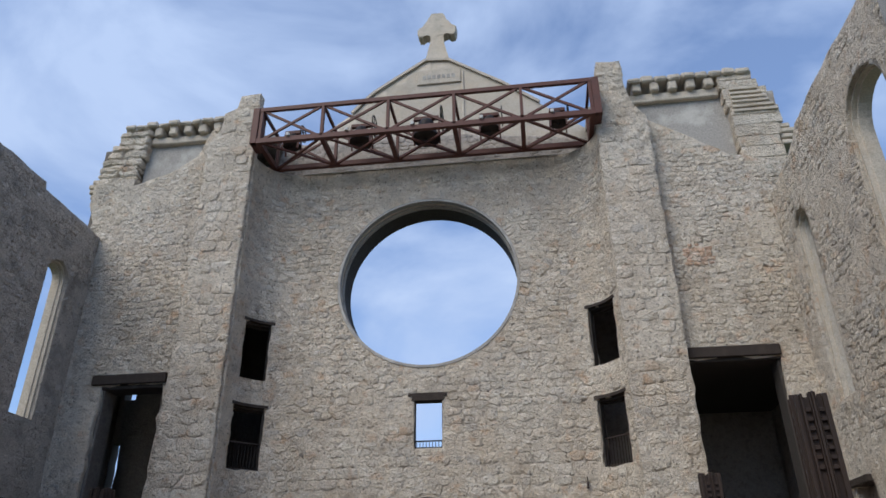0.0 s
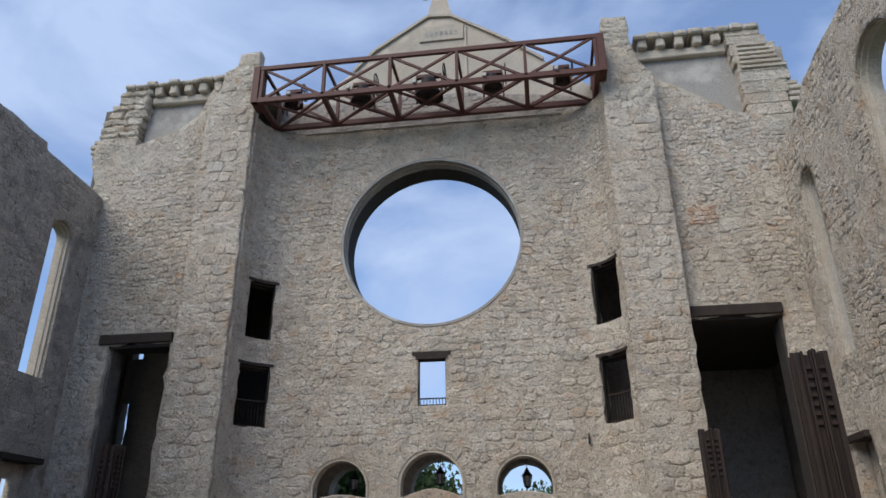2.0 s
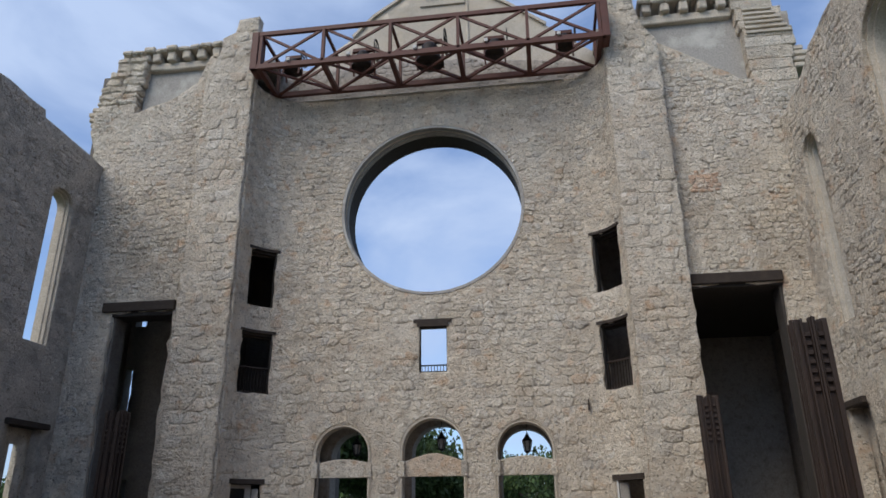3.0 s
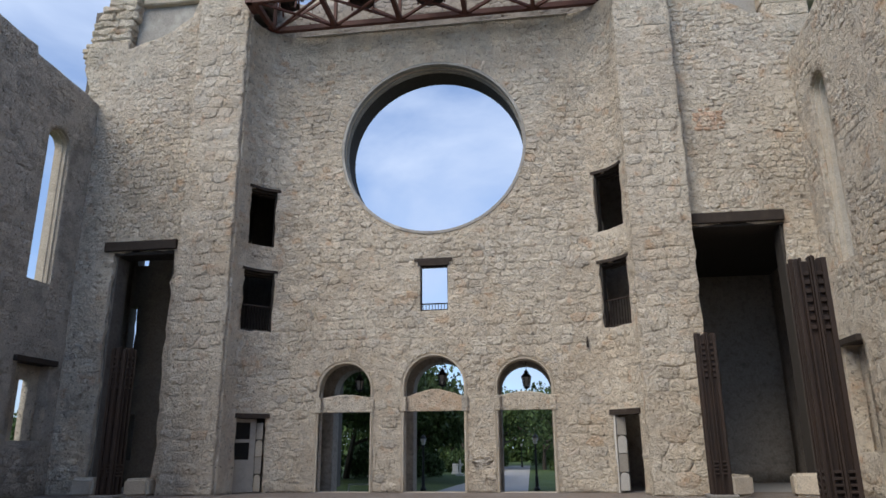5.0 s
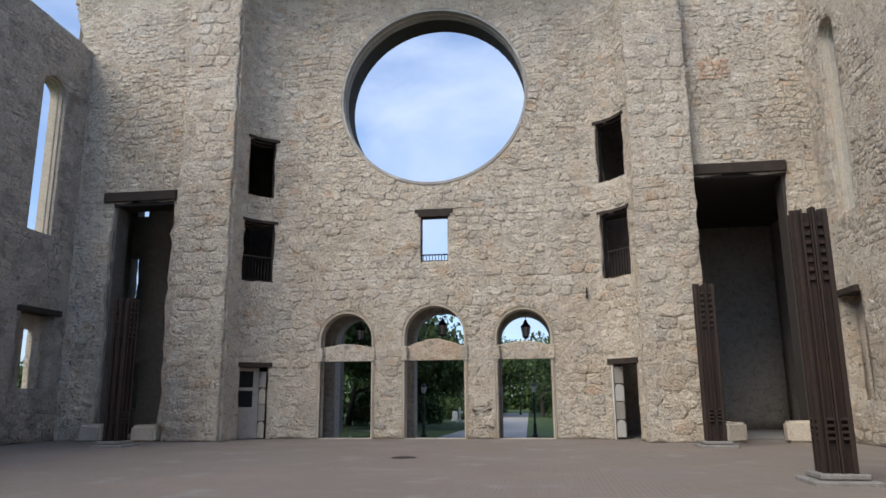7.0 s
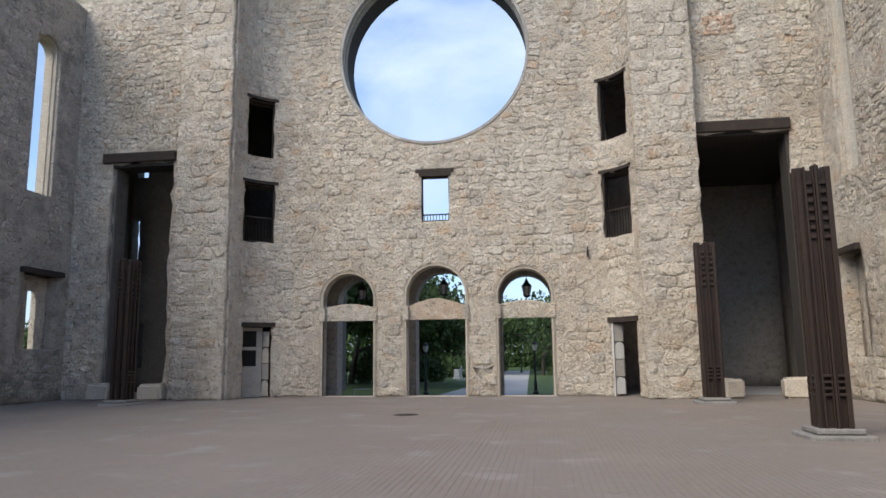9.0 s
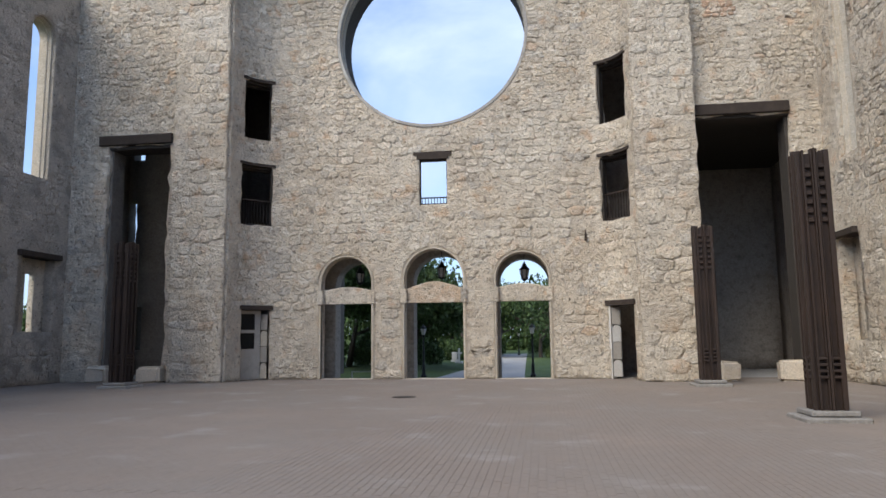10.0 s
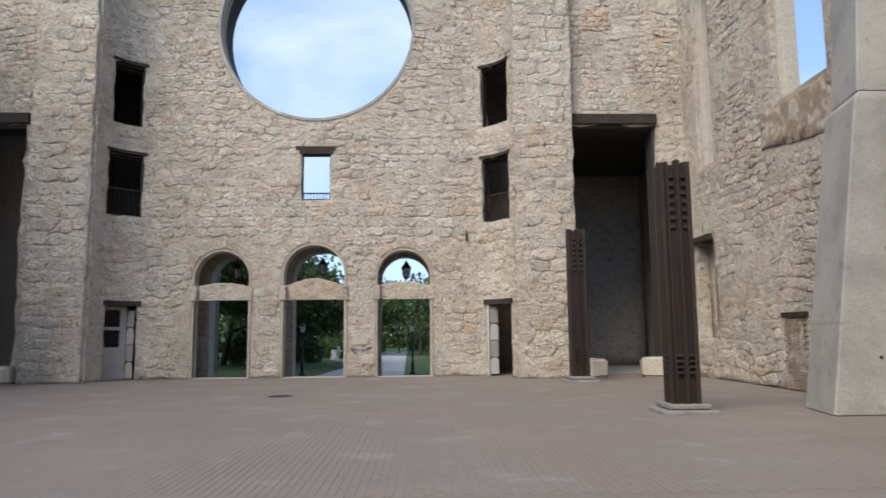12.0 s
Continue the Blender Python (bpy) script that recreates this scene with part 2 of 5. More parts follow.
def bar(bm, a, b, w, h=None, up=(0, 0, 1)):
    """A square bar from a to b."""
    h = h or w
    a, b = Vector(a), Vector(b)
    d = (b - a).normalized()
    up = Vector(up)
    if abs(d.dot(up)) > 0.95:
        up = Vector((1, 0, 0))
    s = d.cross(up).normalized() * w / 2
    t = s.cross(d).normalized() * h / 2
    vs = [bm.verts.new(p + i * s + j * t) for p in (a, b) for i, j in ((-1, -1), (1, -1), (1, 1), (-1, 1))]
    for f in ((0, 1, 2, 3), (7, 6, 5, 4), (0, 4, 5, 1), (1, 5, 6, 2), (2, 6, 7, 3), (3, 7, 4, 0)):
        bm.faces.new([vs[i] for i in f])


def lathe(bm, profile, centre=(0, 0, 0), seg=16):
    """A turned body: profile is (radius, z) pairs."""
    rings = []
    for r, z in profile:
        rings.append([bm.verts.new((centre[0] + r * math.cos(2 * math.pi * k / seg), centre[1] + r * math.sin(2 * math.pi * k / seg), centre[2] + z)) for k in range(seg)])
    for a, b in zip(rings, rings[1:]):
        for k in range(seg):
            bm.faces.new((a[k], a[(k + 1) % seg], b[(k + 1) % seg], b[k]))
    bm.faces.new(rings[0][::-1])
    bm.faces.new(rings[-1])


def inside(poly, pts):
    """Which of the points (n, 2) lie within the polygon."""
    px, py = pts[:, 0], pts[:, 1]
    hit = np.zeros(len(pts), bool)
    for (x1, y1), (x2, y2) in zip(poly, poly[1:] + poly[:1]):
        if y1 != y2:
            c = ((y1 > py) != (y2 > py)) & (px < (x2 - x1) * (py - y1) / (y2 - y1) + x1)
            hit ^= c
    return hit


def rect(a, b, c, d):
    return [(a, c), (b, c), (b, d), (a, d)]


def round_arch(a, b, bottom, spring, n=20):
    r, m = (b - a) / 2, (a + b) / 2
    return [(a, bottom), (b, bottom)] + [(m + r * math.cos(math.pi * k / n), spring + r * math.sin(math.pi * k / n)) for k in range(n + 1)]


def circle(x, z, r, n=72):
    return [(x + r * math.cos(2 * math.pi * k / n), z + r * math.sin(2 * math.pi * k / n)) for k in range(n)]


def ragged(poly, rng, step=0.35, amount=0.05):
    """The same outline, broken into short pieces that waver."""
    out = []
    for (x1, y1), (x2, y2) in zip(poly, poly[1:] + poly[:1]):
        n = max(1, int(math.hypot(x2 - x1, y2 - y1) / step))
        for k in range(n):
            f = k / n
            j = amount if k else amount * 0.4
            out.append((x1 + (x2 - x1) * f + rng.uniform(-j, j), y1 + (y2 - y1) * f + rng.uniform(-j, j)))
    return out


from mathutils.geometry import delaunay_2d_cdt


def wall(name, fn, outer, holes, depth, mat, label, seed=1, grid=0.6, wobble=0.03, kind="structure", category="wall"):
    """A wall of real thickness with its openings cut through. fn(u, v, d): the place of the point (u, v), d metres behind the face; depth(u, v): thickness."""
    rng = random.Random(seed)
    pts, edges = [], []
    for poly in [outer] + holes:
        s = len(pts)
        pts += poly
        edges += [(s + i, s + (i + 1) % len(poly)) for i in range(len(poly))]
    us, vs = [p[0] for p in outer], [p[1] for p in outer]
    u = min(us) + grid / 2
    while u < max(us):
        v = min(vs) + grid / 2
        while v < max(vs):
            pts.append((u + rng.uniform(-0.1, 0.1) * grid, v + rng.uniform(-0.1, 0.1) * grid))
            v += grid
        u += grid
    cv, ce, cf = delaunay_2d_cdt([Vector(p) for p in pts], edges, [], 0, 1e-5)[:3]
    cv = np.array([(p.x, p.y) for p in cv])
    tri = np.array([f for f in cf if len(f) == 3])
    mid = cv[tri].mean(axis=1)
    keep = inside(outer, mid)
    for h in holes:
        keep &= ~inside(h, mid)
    tri = tri[keep]
    count = {}
    for t in tri:
        for i in range(3):
            a, b = int(t[i]), int(t[(i + 1) % 3])
            key = (min(a, b), max(a, b))
            count.setdefault(key, []).append((a, b))
    rim = [v[0] for v in count.values() if len(v) == 1]
    rim_pts = {i for e in rim for i in e}
    verts, faces = [], []
    n = len(cv)
    for i, (a, b) in enumerate(cv):
        w = 0.0 if i in rim_pts else 0.002 + wobble * noise.noise(Vector((a * 0.9, b * 0.9, seed * 3.1))) + 0.7 * wobble * noise.noise(Vector((a * 2.6, b * 2.6, seed * 1.7)))
        verts.append(fn(a, b, w))
    for a, b in cv:
        verts.append(fn(a, b, depth(a, b)))
    for a, b, c in tri:
        faces.append((a, b, c))
    for a, b, c in tri:
        faces.append((c + n, b + n, a + n))
    for a, b in rim:
        faces.append((b, a, a + n, b + n))
    bm = bmesh.new()
    me = mesh_of(name, verts, faces, mat)
    me.polygons.foreach_set("use_smooth", [i < len(tri) for i in range(len(faces))])
    bm.from_mesh(me)
    loose = [v for v in bm.verts if not v.link_faces]
    bmesh.ops.delete(bm, geom=loose, context="VERTS")
    bmesh.ops.recalc_face_normals(bm, faces=bm.faces)
    bm.to_mesh(me)
    bm.free()
    ob = new(name, me)
    tagged(ob, label, category, kind=kind)
    return ob


def plane_y(y0):
    return lambda u, v, d: Vector((u, y0 + d, v))


def plane_x(x0, side):
    return lambda u, v, d: Vector((x0 + side * d, u, v))


def lay_stones(owner, fn, outer, holes, u0, u1, v0, v1, course=(0.24, 0.42), width=(0.25, 0.75), proud=(0.0, 0.05), seed=1, gap=0.006, singles=300, mess=0.13, squash=2.1, mat=None, shrink=True):
    """Irregular stones packed over a wall's face: the cells round scattered points in rough courses. The lowest are objects of their own; the rest is one part."""
    rng = random.Random(seed)
    mat = mat or M_STONE
    pts = []
    v = v0 - 0.6
    while v < v1 + 0.6:
        fine = 1.0 - 0.26 * min(1.0, max(0.0, (v - 6.0) / 6.0)) if shrink else 1.0
        h = rng.uniform(*course) * fine
        u = u0 - 0.6 - rng.uniform(0, width[1])
        while u < u1 + 0.6:
            k = 0.75 + 0.5 * (0.5 + 0.5 * noise.noise(Vector((u * 0.35, v * 0.35, seed))))
            w = rng.uniform(*width) * k * fine
            sway = 0.18 * noise.noise(Vector((u * 0.5, v * 0.15, seed + 7.0)))
            pts.append((u + w / 2, (v + h / 2 + sway + rng.uniform(-mess, mess) * h) * squash))
            u += w
        v += h
    cv, _, cf = delaunay_2d_cdt([Vector(p) for p in pts], [], [], 0, 1e-6)[:3]
    P = np.array([(p.x, p.y) for p in cv])
    T = np.array([f for f in cf if len(f) == 3])
    A, B, C = P[T[:, 0]], P[T[:, 1]], P[T[:, 2]]
    D = 2 * (A[:, 0] * (B[:, 1] - C[:, 1]) + B[:, 0] * (C[:, 1] - A[:, 1]) + C[:, 0] * (A[:, 1] - B[:, 1]))
    D[np.abs(D) < 1e-9] = 1e-9
    a2, b2, c2 = (A ** 2).sum(1), (B ** 2).sum(1), (C ** 2).sum(1)
    cx = (a2 * (B[:, 1] - C[:, 1]) + b2 * (C[:, 1] - A[:, 1]) + c2 * (A[:, 1] - B[:, 1])) / D
    cy = (a2 * (C[:, 0] - B[:, 0]) + b2 * (A[:, 0] - C[:, 0]) + c2 * (B[:, 0] - A[:, 0])) / D
    cc = np.stack([cx, cy], 1)
    fan = [[] for _ in P]
    for i, t in enumerate(T):
        for j in t:
            fan[j].append(i)
    P[:, 1] /= squash
    cc[:, 1] /= squash
    ok = inside(outer, P)
    for hole in holes:
        ok &= ~inside(hole, P)
    cells = []
    for i in np.where(ok)[0]:
        if len(fan[i]) < 3 or P[i, 1] < v0:
            continue
        poly = cc[fan[i]]
        d = poly - P[i]
        if np.abs(d).max() > 1.2:
            continue
        poly = poly[np.argsort(np.arctan2(d[:, 1], d[:, 0]))]
        mid = poly.mean(0)
        # break each side, with the corners kept nearly square
        nxt = np.roll(poly, -1, 0)
        cut = rng.uniform(0.07, 0.2)
        ring = np.stack([poly * (1 - cut) + nxt * cut, poly * cut + nxt * (1 - cut)], 1).reshape(-1, 2)
        size = max(0.08, np.abs(ring - mid).mean())
        ring = mid + (ring - mid) * (1 - gap * rng.uniform(0.3, 1.8) / size)
        ring += np.array([(rng.uniform(-1, 1), rng.uniform(-1, 1)) for _ in ring]) * 0.02
        cells.append((mid, ring, size))
    # shrink the stones that meet an edge or an opening; leave out those that cannot fit
    todo = list(range(len(cells)))
    fitted = {}
    for k in (1.0, 0.8, 0.62, 0.45):
        if not todo:
            break
        rings = [cells[i][0] + (cells[i][1] - cells[i][0]) * k for i in todo]
        flat = np.concatenate([cells[i][0] + (r - cells[i][0]) * 0.86 for i, r in zip(todo, rings)])
        good = inside(outer, flat)
        for hole in holes:
            good &= ~inside(hole, flat)
        starts = np.cumsum([0] + [len(r) for r in rings[:-1]])
        whole = np.logical_and.reduceat(good, starts)
        for i, r, g in zip(todo, rings, whole):
            if g:
                fitted[i] = r
        todo = [i for i, g in zip(todo, whole) if not g]
    cells = sorted(((cells[i][0], r, cells[i][2]) for i, r in fitted.items()), key=lambda c: c[0][1])
    big_v, big_f = [], []
    for rank, (mid, r, size) in enumerate(cells):
        n = len(r)
        d = rng.uniform(*proud)
        tilt_u, tilt_v = rng.uniform(-0.035, 0.035), rng.uniform(-0.035, 0.035)
        inset = rng.uniform(0.68, 0.86)
        vs = []
        for k, dd in ((1.0, -0.07), (0.98, min(d, 0.5 * d - 0.003)), (inset, d)):
            for p in r:
                q = mid + (p - mid) * k
                lift = dd if k == 1.0 else dd + (q[0] - mid[0]) * tilt_u + (q[1] - mid[1]) * tilt_v + rng.uniform(-0.009, 0.009)
                vs.append(fn(q[0], max(q[1], v0), -lift))
        vs.append(fn(mid[0], mid[1], -(d + rng.uniform(-0.012, 0.014))))
        f = []
        for k in range(n):
            j = (k + 1) % n
            f += [(k, j, j + n, k + n), (k + n, j + n, j + 2 * n, k + 2 * n), (k + 2 * n, j + 2 * n, 3 * n)]
        if rank < singles:
            ob = new("stone", mesh_of("stone", vs, f, mat))
            ob.data.shade_smooth()
            ob.parent = owner
        else:
            base = len(big_v)
            big_v += vs
            big_f += [tuple(q + base for q in face) for face in f]
    if big_v:
        ob = new("stonework", mesh_of("stonework", big_v, big_f, mat))
        ob.data.shade_smooth()
        ob.parent = owner
        tagged(ob, "rough grey-beige limestone rubble set in lime mortar", kind="stuff")


# ---- the front wall: a flat middle with rounded corners that come forward to the piers ----
XC, FLAT, RAD = -4.34, 5.96, 1.9
FRONT_Y, PIER_Y, BAY_Y = 27.8, 25.7, 26.2
QUARTER = RAD * math.pi / 2
U_END = FLAT + QUARTER + 0.05


def middle(u, v, d):
    s, a = (1 if u > 0 else -1), abs(u)
    if a <= FLAT:
        return Vector((XC + u, FRONT_Y + d, v))
    th = (a - FLAT) / RAD
    if th <= math.pi / 2:
        return Vector((XC + s * (FLAT + (RAD + d) * math.sin(th)), FRONT_Y - RAD + (RAD + d) * math.cos(th), v))
    return Vector((XC + s * (FLAT + RAD + d), FRONT_Y - RAD - (a - FLAT - QUARTER), v))


def middle_depth(u, v):
    a = abs(u)
    if a < 5.7 and v < 5.7 or a < 1.1 and v < 9.7:
        return 0.5
    return 1.85 if a < 4.6 and v > 9.8 else 1.45 if a < FLAT else 1.45 - 0.9 * min(1, (a - FLAT) / 1.0)


rag = random.Random(11)
LEDGE_Z = 20.35
ROSE = circle(0.0, 14.4, 3.97)
ARCHES = [(-4.66, -2.54, 0.0, 3.9), (-1.17, 1.22, 0.0, 4.0), (2.55, 4.63, 0.0, 3.93)]
arch_holes = [round_arch(a, b, -0.5, s) for a, b, _, s in ARCHES]
WINDOWS = [(-8.1, -6.9, 10.0, 12.52), (-8.2, -6.82, 6.32, 8.85), (6.8, 8.2, 10.0, 12.5), (6.8, 8.2, 6.08, 8.68)]
CENTRE_WINDOW = (-0.53, 0.62, 7.05, 8.98)
DOORS = [(-8.05, -6.83, -0.5, 2.86), (6.92, 8.2, -0.5, 2.8)]
win_holes = [ragged(rect(*w), rag, 0.4, 0.04) for w in WINDOWS] + [ragged(rect(*CENTRE_WINDOW), rag, 0.5, 0.015)] + [ragged(rect(*d), rag, 0.5, 0.03) for d in DOORS]
mid_outer = ragged([(-U_END, 0), (U_END, 0), (U_END, LEDGE_Z), (-U_END, LEDGE_Z)], rag, 0.25, 0.012)
mid_holes = [ROSE] + arch_holes + win_holes
wall_front = wall("wall_front", middle, mid_outer, mid_holes, middle_depth, M_MORTAR, "tall beige limestone rubble wall with a great round window opening", 2, 0.26, 0.024)

# pale strip of flashing along the top of the wall
bm = bmesh.new()
for i in range(40):
    a, b = -FLAT - 0.2 + i * (2 * FLAT + 0.4) / 40, -FLAT - 0.2 + (i + 1) * (2 * FLAT + 0.4) / 40
    bar(bm, middle(a, LEDGE_Z + 0.02, -0.03), middle(b, LEDGE_Z + 0.02, -0.03), 0.07, 0.03)
part("coping_strip", bm, M_WHITE, wall_front, "pale metal flashing strip")

# ring of dressed stones round the rose window
bm = bmesh.new()
for (r0, r1, y0, y1) in ((3.955, 4.07, -0.03, 0.22), (3.93, 4.0, 0.42, 0.56), (3.94, 4.0, 0.66, 0.74)):
    n = 96
    prof = []
    for k in range(n):
        a = 2 * math.pi * k / n
        c, s = math.cos(a), math.sin(a)
        prof.append([bm.verts.new((XC + r * c, FRONT_Y + y, 14.4 + r * s)) for r, y in ((r0, y0), (r1, y0), (r1, y1), (r0, y1))])
    for k in range(n):
        p, q = prof[k], prof[(k + 1) % n]
        for i in range(4):
            bm.faces.new((p[i], p[(i + 1) % 4], q[(i + 1) % 4], q[i]))
part("rose_rim", bm, M_PLASTER, wall_front, "worn stone rim of the round window")


# dark ring added inside the round window, coloured as its reveal's shade
bm = bmesh.new()
n = 96
prof = []
for k in range(n):
    c, q = math.cos(2 * math.pi * k / n), math.sin(2 * math.pi * k / n)
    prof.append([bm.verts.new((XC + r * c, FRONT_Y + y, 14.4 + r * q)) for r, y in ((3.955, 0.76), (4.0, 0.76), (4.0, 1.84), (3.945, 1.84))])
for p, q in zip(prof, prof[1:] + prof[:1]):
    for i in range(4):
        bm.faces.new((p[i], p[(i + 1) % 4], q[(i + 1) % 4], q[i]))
part("rose_lining", bm, M_DEEP_SHADE, wall_front, "stone reveal of the round window, its shade put into the colour")


def voussoirs(cu, cv, r0, r1, a0, a1, count, seed, owner):
    """A ring of rough wedge stones standing a little proud of the wall."""
    vr = random.Random(seed)
    cuts = [a0 + (a1 - a0) * (k + (vr.uniform(-0.2, 0.2) if 0 < k < count else 0)) / count for k in range(count + 1)]
    for p, q in zip(cuts, cuts[1:]):
        bm = bmesh.new()
        rr, d = r1 + vr.uniform(-0.08, 0.1), vr.uniform(0.015, 0.045)
        pad = 0.007 / r0
        low, top = [], []
        for f, r in ((p + pad, r0), (p * 0.5 + q * 0.5, r0), (q - pad, r0), (q - pad, rr), (p * 0.5 + q * 0.5, rr + 0.02), (p + pad, rr)):
            m = (p + q) / 2
            low.append(bm.verts.new(middle(cu + r * math.cos(f), cv + r * math.sin(f), 0.06)))
            f2, r2 = m + (f - m) * 0.88, (r0 + rr) / 2 + (r - (r0 + rr) / 2) * 0.9
            top.append(bm.verts.new(middle(cu + r2 * math.cos(f2), cv + r2 * math.sin(f2), -d + vr.uniform(-0.008, 0.008))))
        bm.faces.new(top)
        for k in range(6):
            bm.faces.new((low[k], low[(k + 1) % 6], top[(k + 1) % 6], top[k]))
        part("voussoir", bm, M_STONE, owner)


voussoirs(0.0, 14.4, 4.06, 4.5, math.radians(-25), math.radians(205), 62, 51, wall_front)
for i, (a, b, _, s) in enumerate(ARCHES):
    voussoirs((a + b) / 2, s, (b - a) / 2 + 0.14, (b - a) / 2 + 0.42, 0.0, math.pi, 13, 60 + i, wall_front)


def trim_arch(a, b, spring, parent):
    """A raised moulding round a portal and down its jambs."""
    bm = bmesh.new()
    m, r = (a + b) / 2, (b - a) / 2
    rows = [(a, 0.0, -1, 0), (a, 1.5, -1, 0)]
    rows += [(m - r * math.cos(math.pi * k / 24), spring + r * math.sin(math.pi * k / 24), -math.cos(math.pi * k / 24), math.sin(math.pi * k / 24)) for k in range(25)]
    rows += [(b, 1.5, 1, 0), (b, 0.0, 1, 0)]
    prof = [(0.0, 0.15), (0.0, -0.015), (0.03, -0.045), (0.06, -0.045), (0.075, 0.0), (0.11, -0.035), (0.14, 0.05)]
    rings = []
    for u, v, nu, nv in rows:
        rings.append([bm.verts.new(middle(u + nu * o, v + nv * o, d)) for o, d in prof])
    for p, q in zip(rings, rings[1:]):
        for i in range(len(prof) - 1):
            bm.faces.new((p[i], p[i + 1], q[i + 1], q[i]))
    part("arch_moulding", bm, M_TRIM, parent, "moulded limestone arch and jambs")


PANEL_TOPS = [0.14, 0.3, 0.16]
for (a, b, _, s), rise in zip(ARCHES, PANEL_TOPS):
    trim_arch(a, b, s, wall_front)
    # stone transom with a hollowed, humped top
    bm = bmesh.new()
    front, back = [], []
    n = 14
    for k in range(n + 1):
        f = k / n
        u = a - 0.02 + (b - a + 0.04) * f
        top = 3.6 + rise * math.sin(math.pi * f) ** 1.3 + 0.03 * noise.noise(Vector((u * 3, 1.0, 0)))
        for lst, d in ((front, 0.12), (back, 0.5)):
            lst.append((bm.verts.new(middle(u, 3.05, d)), bm.verts.new(middle(u, top - 0.04, d)), bm.verts.new(middle(u, top, d + (0.06 if d < 0.3 else 0)))))
    for k in range(n):
        for j in range(2):
            bm.faces.new((front[k][j], front[k + 1][j], front[k + 1][j + 1], front[k][j + 1]))
            bm.faces.new((back[k][j], back[k][j + 1], back[k + 1][j + 1], back[k + 1][j]))
        bm.faces.new((front[k][2], front[k + 1][2], back[k + 1][2], back[k][2]))
        bm.faces.new((front[k][0], back[k][0], back[k + 1][0], front[k + 1][0]))
    part("transom", bm, M_STONE, wall_front, "carved limestone transom with a humped top")
    for u in (a - 0.03, b + 0.03):
        bm = bmesh.new()
        box(bm, XC + u - 0.12, XC + u + 0.12, FRONT_Y - 0.075, FRONT_Y + 0.2, 3.02, 3.6, 0.02)
        part("impost_block", bm, M_STONE, wall_front)


def lintel(u0, u1, z0, z1, d0=-0.05, d1=0.5, name="lintel", mat=M_TIMBER, label="dark weathered timber lintel"):
    bm = bmesh.new()
    n = 4
    rows = []
    for k in range(n + 1):
        u = u0 + (u1 - u0) * k / n
        dz = 0.012 * noise.noise(Vector((u * 3, z0, 2)))
        rows.append([bm.verts.new(middle(u, z + dz, d)) for z, d in ((z0, d0), (z1, d0), (z1, d1), (z0, d1))])
    for p, q in zip(rows, rows[1:]):
        for i in range(4):
            bm.faces.new((p[i], p[(i + 1) % 4], q[(i + 1) % 4], q[i]))
    bm.faces.new(rows[0])
    bm.faces.new(rows[-1][::-1])
    part(name, bm, mat, wall_front, label)


for a, b, z0, z1 in WINDOWS:
    lintel(a - 0.12, b + 0.14, z1 - 0.01, z1 + 0.11, -0.04, 0.44)
    # dark strips over the jambs paint the window reveals as shaded
    for u in (a, b):
        lintel(u - 0.05, u + 0.05, z0, z1, 0.1, 0.47, "jamb_lining", M_DEEP_SHADE, "dark strip standing in for shade in the window reveal")
    lintel(a - 0.02, b + 0.02, z1 - 0.1, z1 - 0.02, 0.12, 0.3)
    lintel(a - 0.02, b + 0.02, z1 - 0.16, z1 - 0.02, 0.32, 0.5)
lintel(CENTRE_WINDOW[0] - 0.24, CENTRE_WINDOW[1] + 0.2, 9.12, 9.26, -0.05, 0.2)
lintel(CENTRE_WINDOW[0] - 0.1, CENTRE_WINDOW[1] + 0.08, 8.95, 9.12, -0.045, 0.5)
lintel(-8.15, -6.68, 2.84, 3.02)
lintel(6.78, 8.3, 2.78, 2.98)


def window_rail(u0, u1, z0, h, d, count, mat=M_IRON):
    """Upright bars between two rails, in a window."""
    thing = tagged(new("railing"), "dark iron balustrade with upright bars in a window opening", "railing", "window railings")
    thing.matrix_world = Matrix.Translation(middle((u0 + u1) / 2, z0, d))
    bm = bmesh.new()
    bar(bm, middle(u0, z0 + h, d), middle(u1, z0 + h, d), 0.05)
    part("top_rail", bm, mat, thing)
    bm = bmesh.new()
    bar(bm, middle(u0, z0 + 0.08, d), middle(u1, z0 + 0.08, d), 0.04)
    part("bottom_rail", bm, mat, thing)
    for k in range(count):
        u = u0 + (u1 - u0) * (k + 0.5) / count
        bm = bmesh.new()
        bar(bm, middle(u, z0, d), middle(u, z0 + h, d), 0.025)
        part("baluster", bm, mat, thing)


window_rail(-8.2, -6.82, 6.32, 1.1, 0.3, 12, M_STEEL)
window_rail(6.8, 8.2, 6.08, 1.1, 0.3, 12, M_STEEL)
window_rail(-0.53, 0.62, 7.05, 0.34, 0.35, 9)

# dark frame of the small middle window
bm = bmesh.new()
a, b, z0, z1 = CENTRE_WINDOW
for p, q in (((a, z0), (a, z1)), ((b, z0), (b, z1)), ((a, z1), (b, z1))):
    bar(bm, middle(p[0], p[1], 0.25), middle(q[0], q[1], 0.25), 0.08)
part("window_frame", bm, M_TIMBER, wall_front, "dark timber frame")

# ---- piers beside the middle wall ----
PIER_L = [(-14.55, 0), (-12.28, 0), (-12.28, 23.95), (-13.3, 23.9), (-13.4, 23.2), (-14.0, 22.9), (-14.1, 21.9), (-14.6, 21.3)]
PIER_R = [(3.52, 0), (5.72, 0), (5.74, 20.6), (5.2, 21.4), (5.0, 22.1), (4.9, 23.85), (3.85, 23.9), (3.6, 22.2), (3.52, 20.0)]
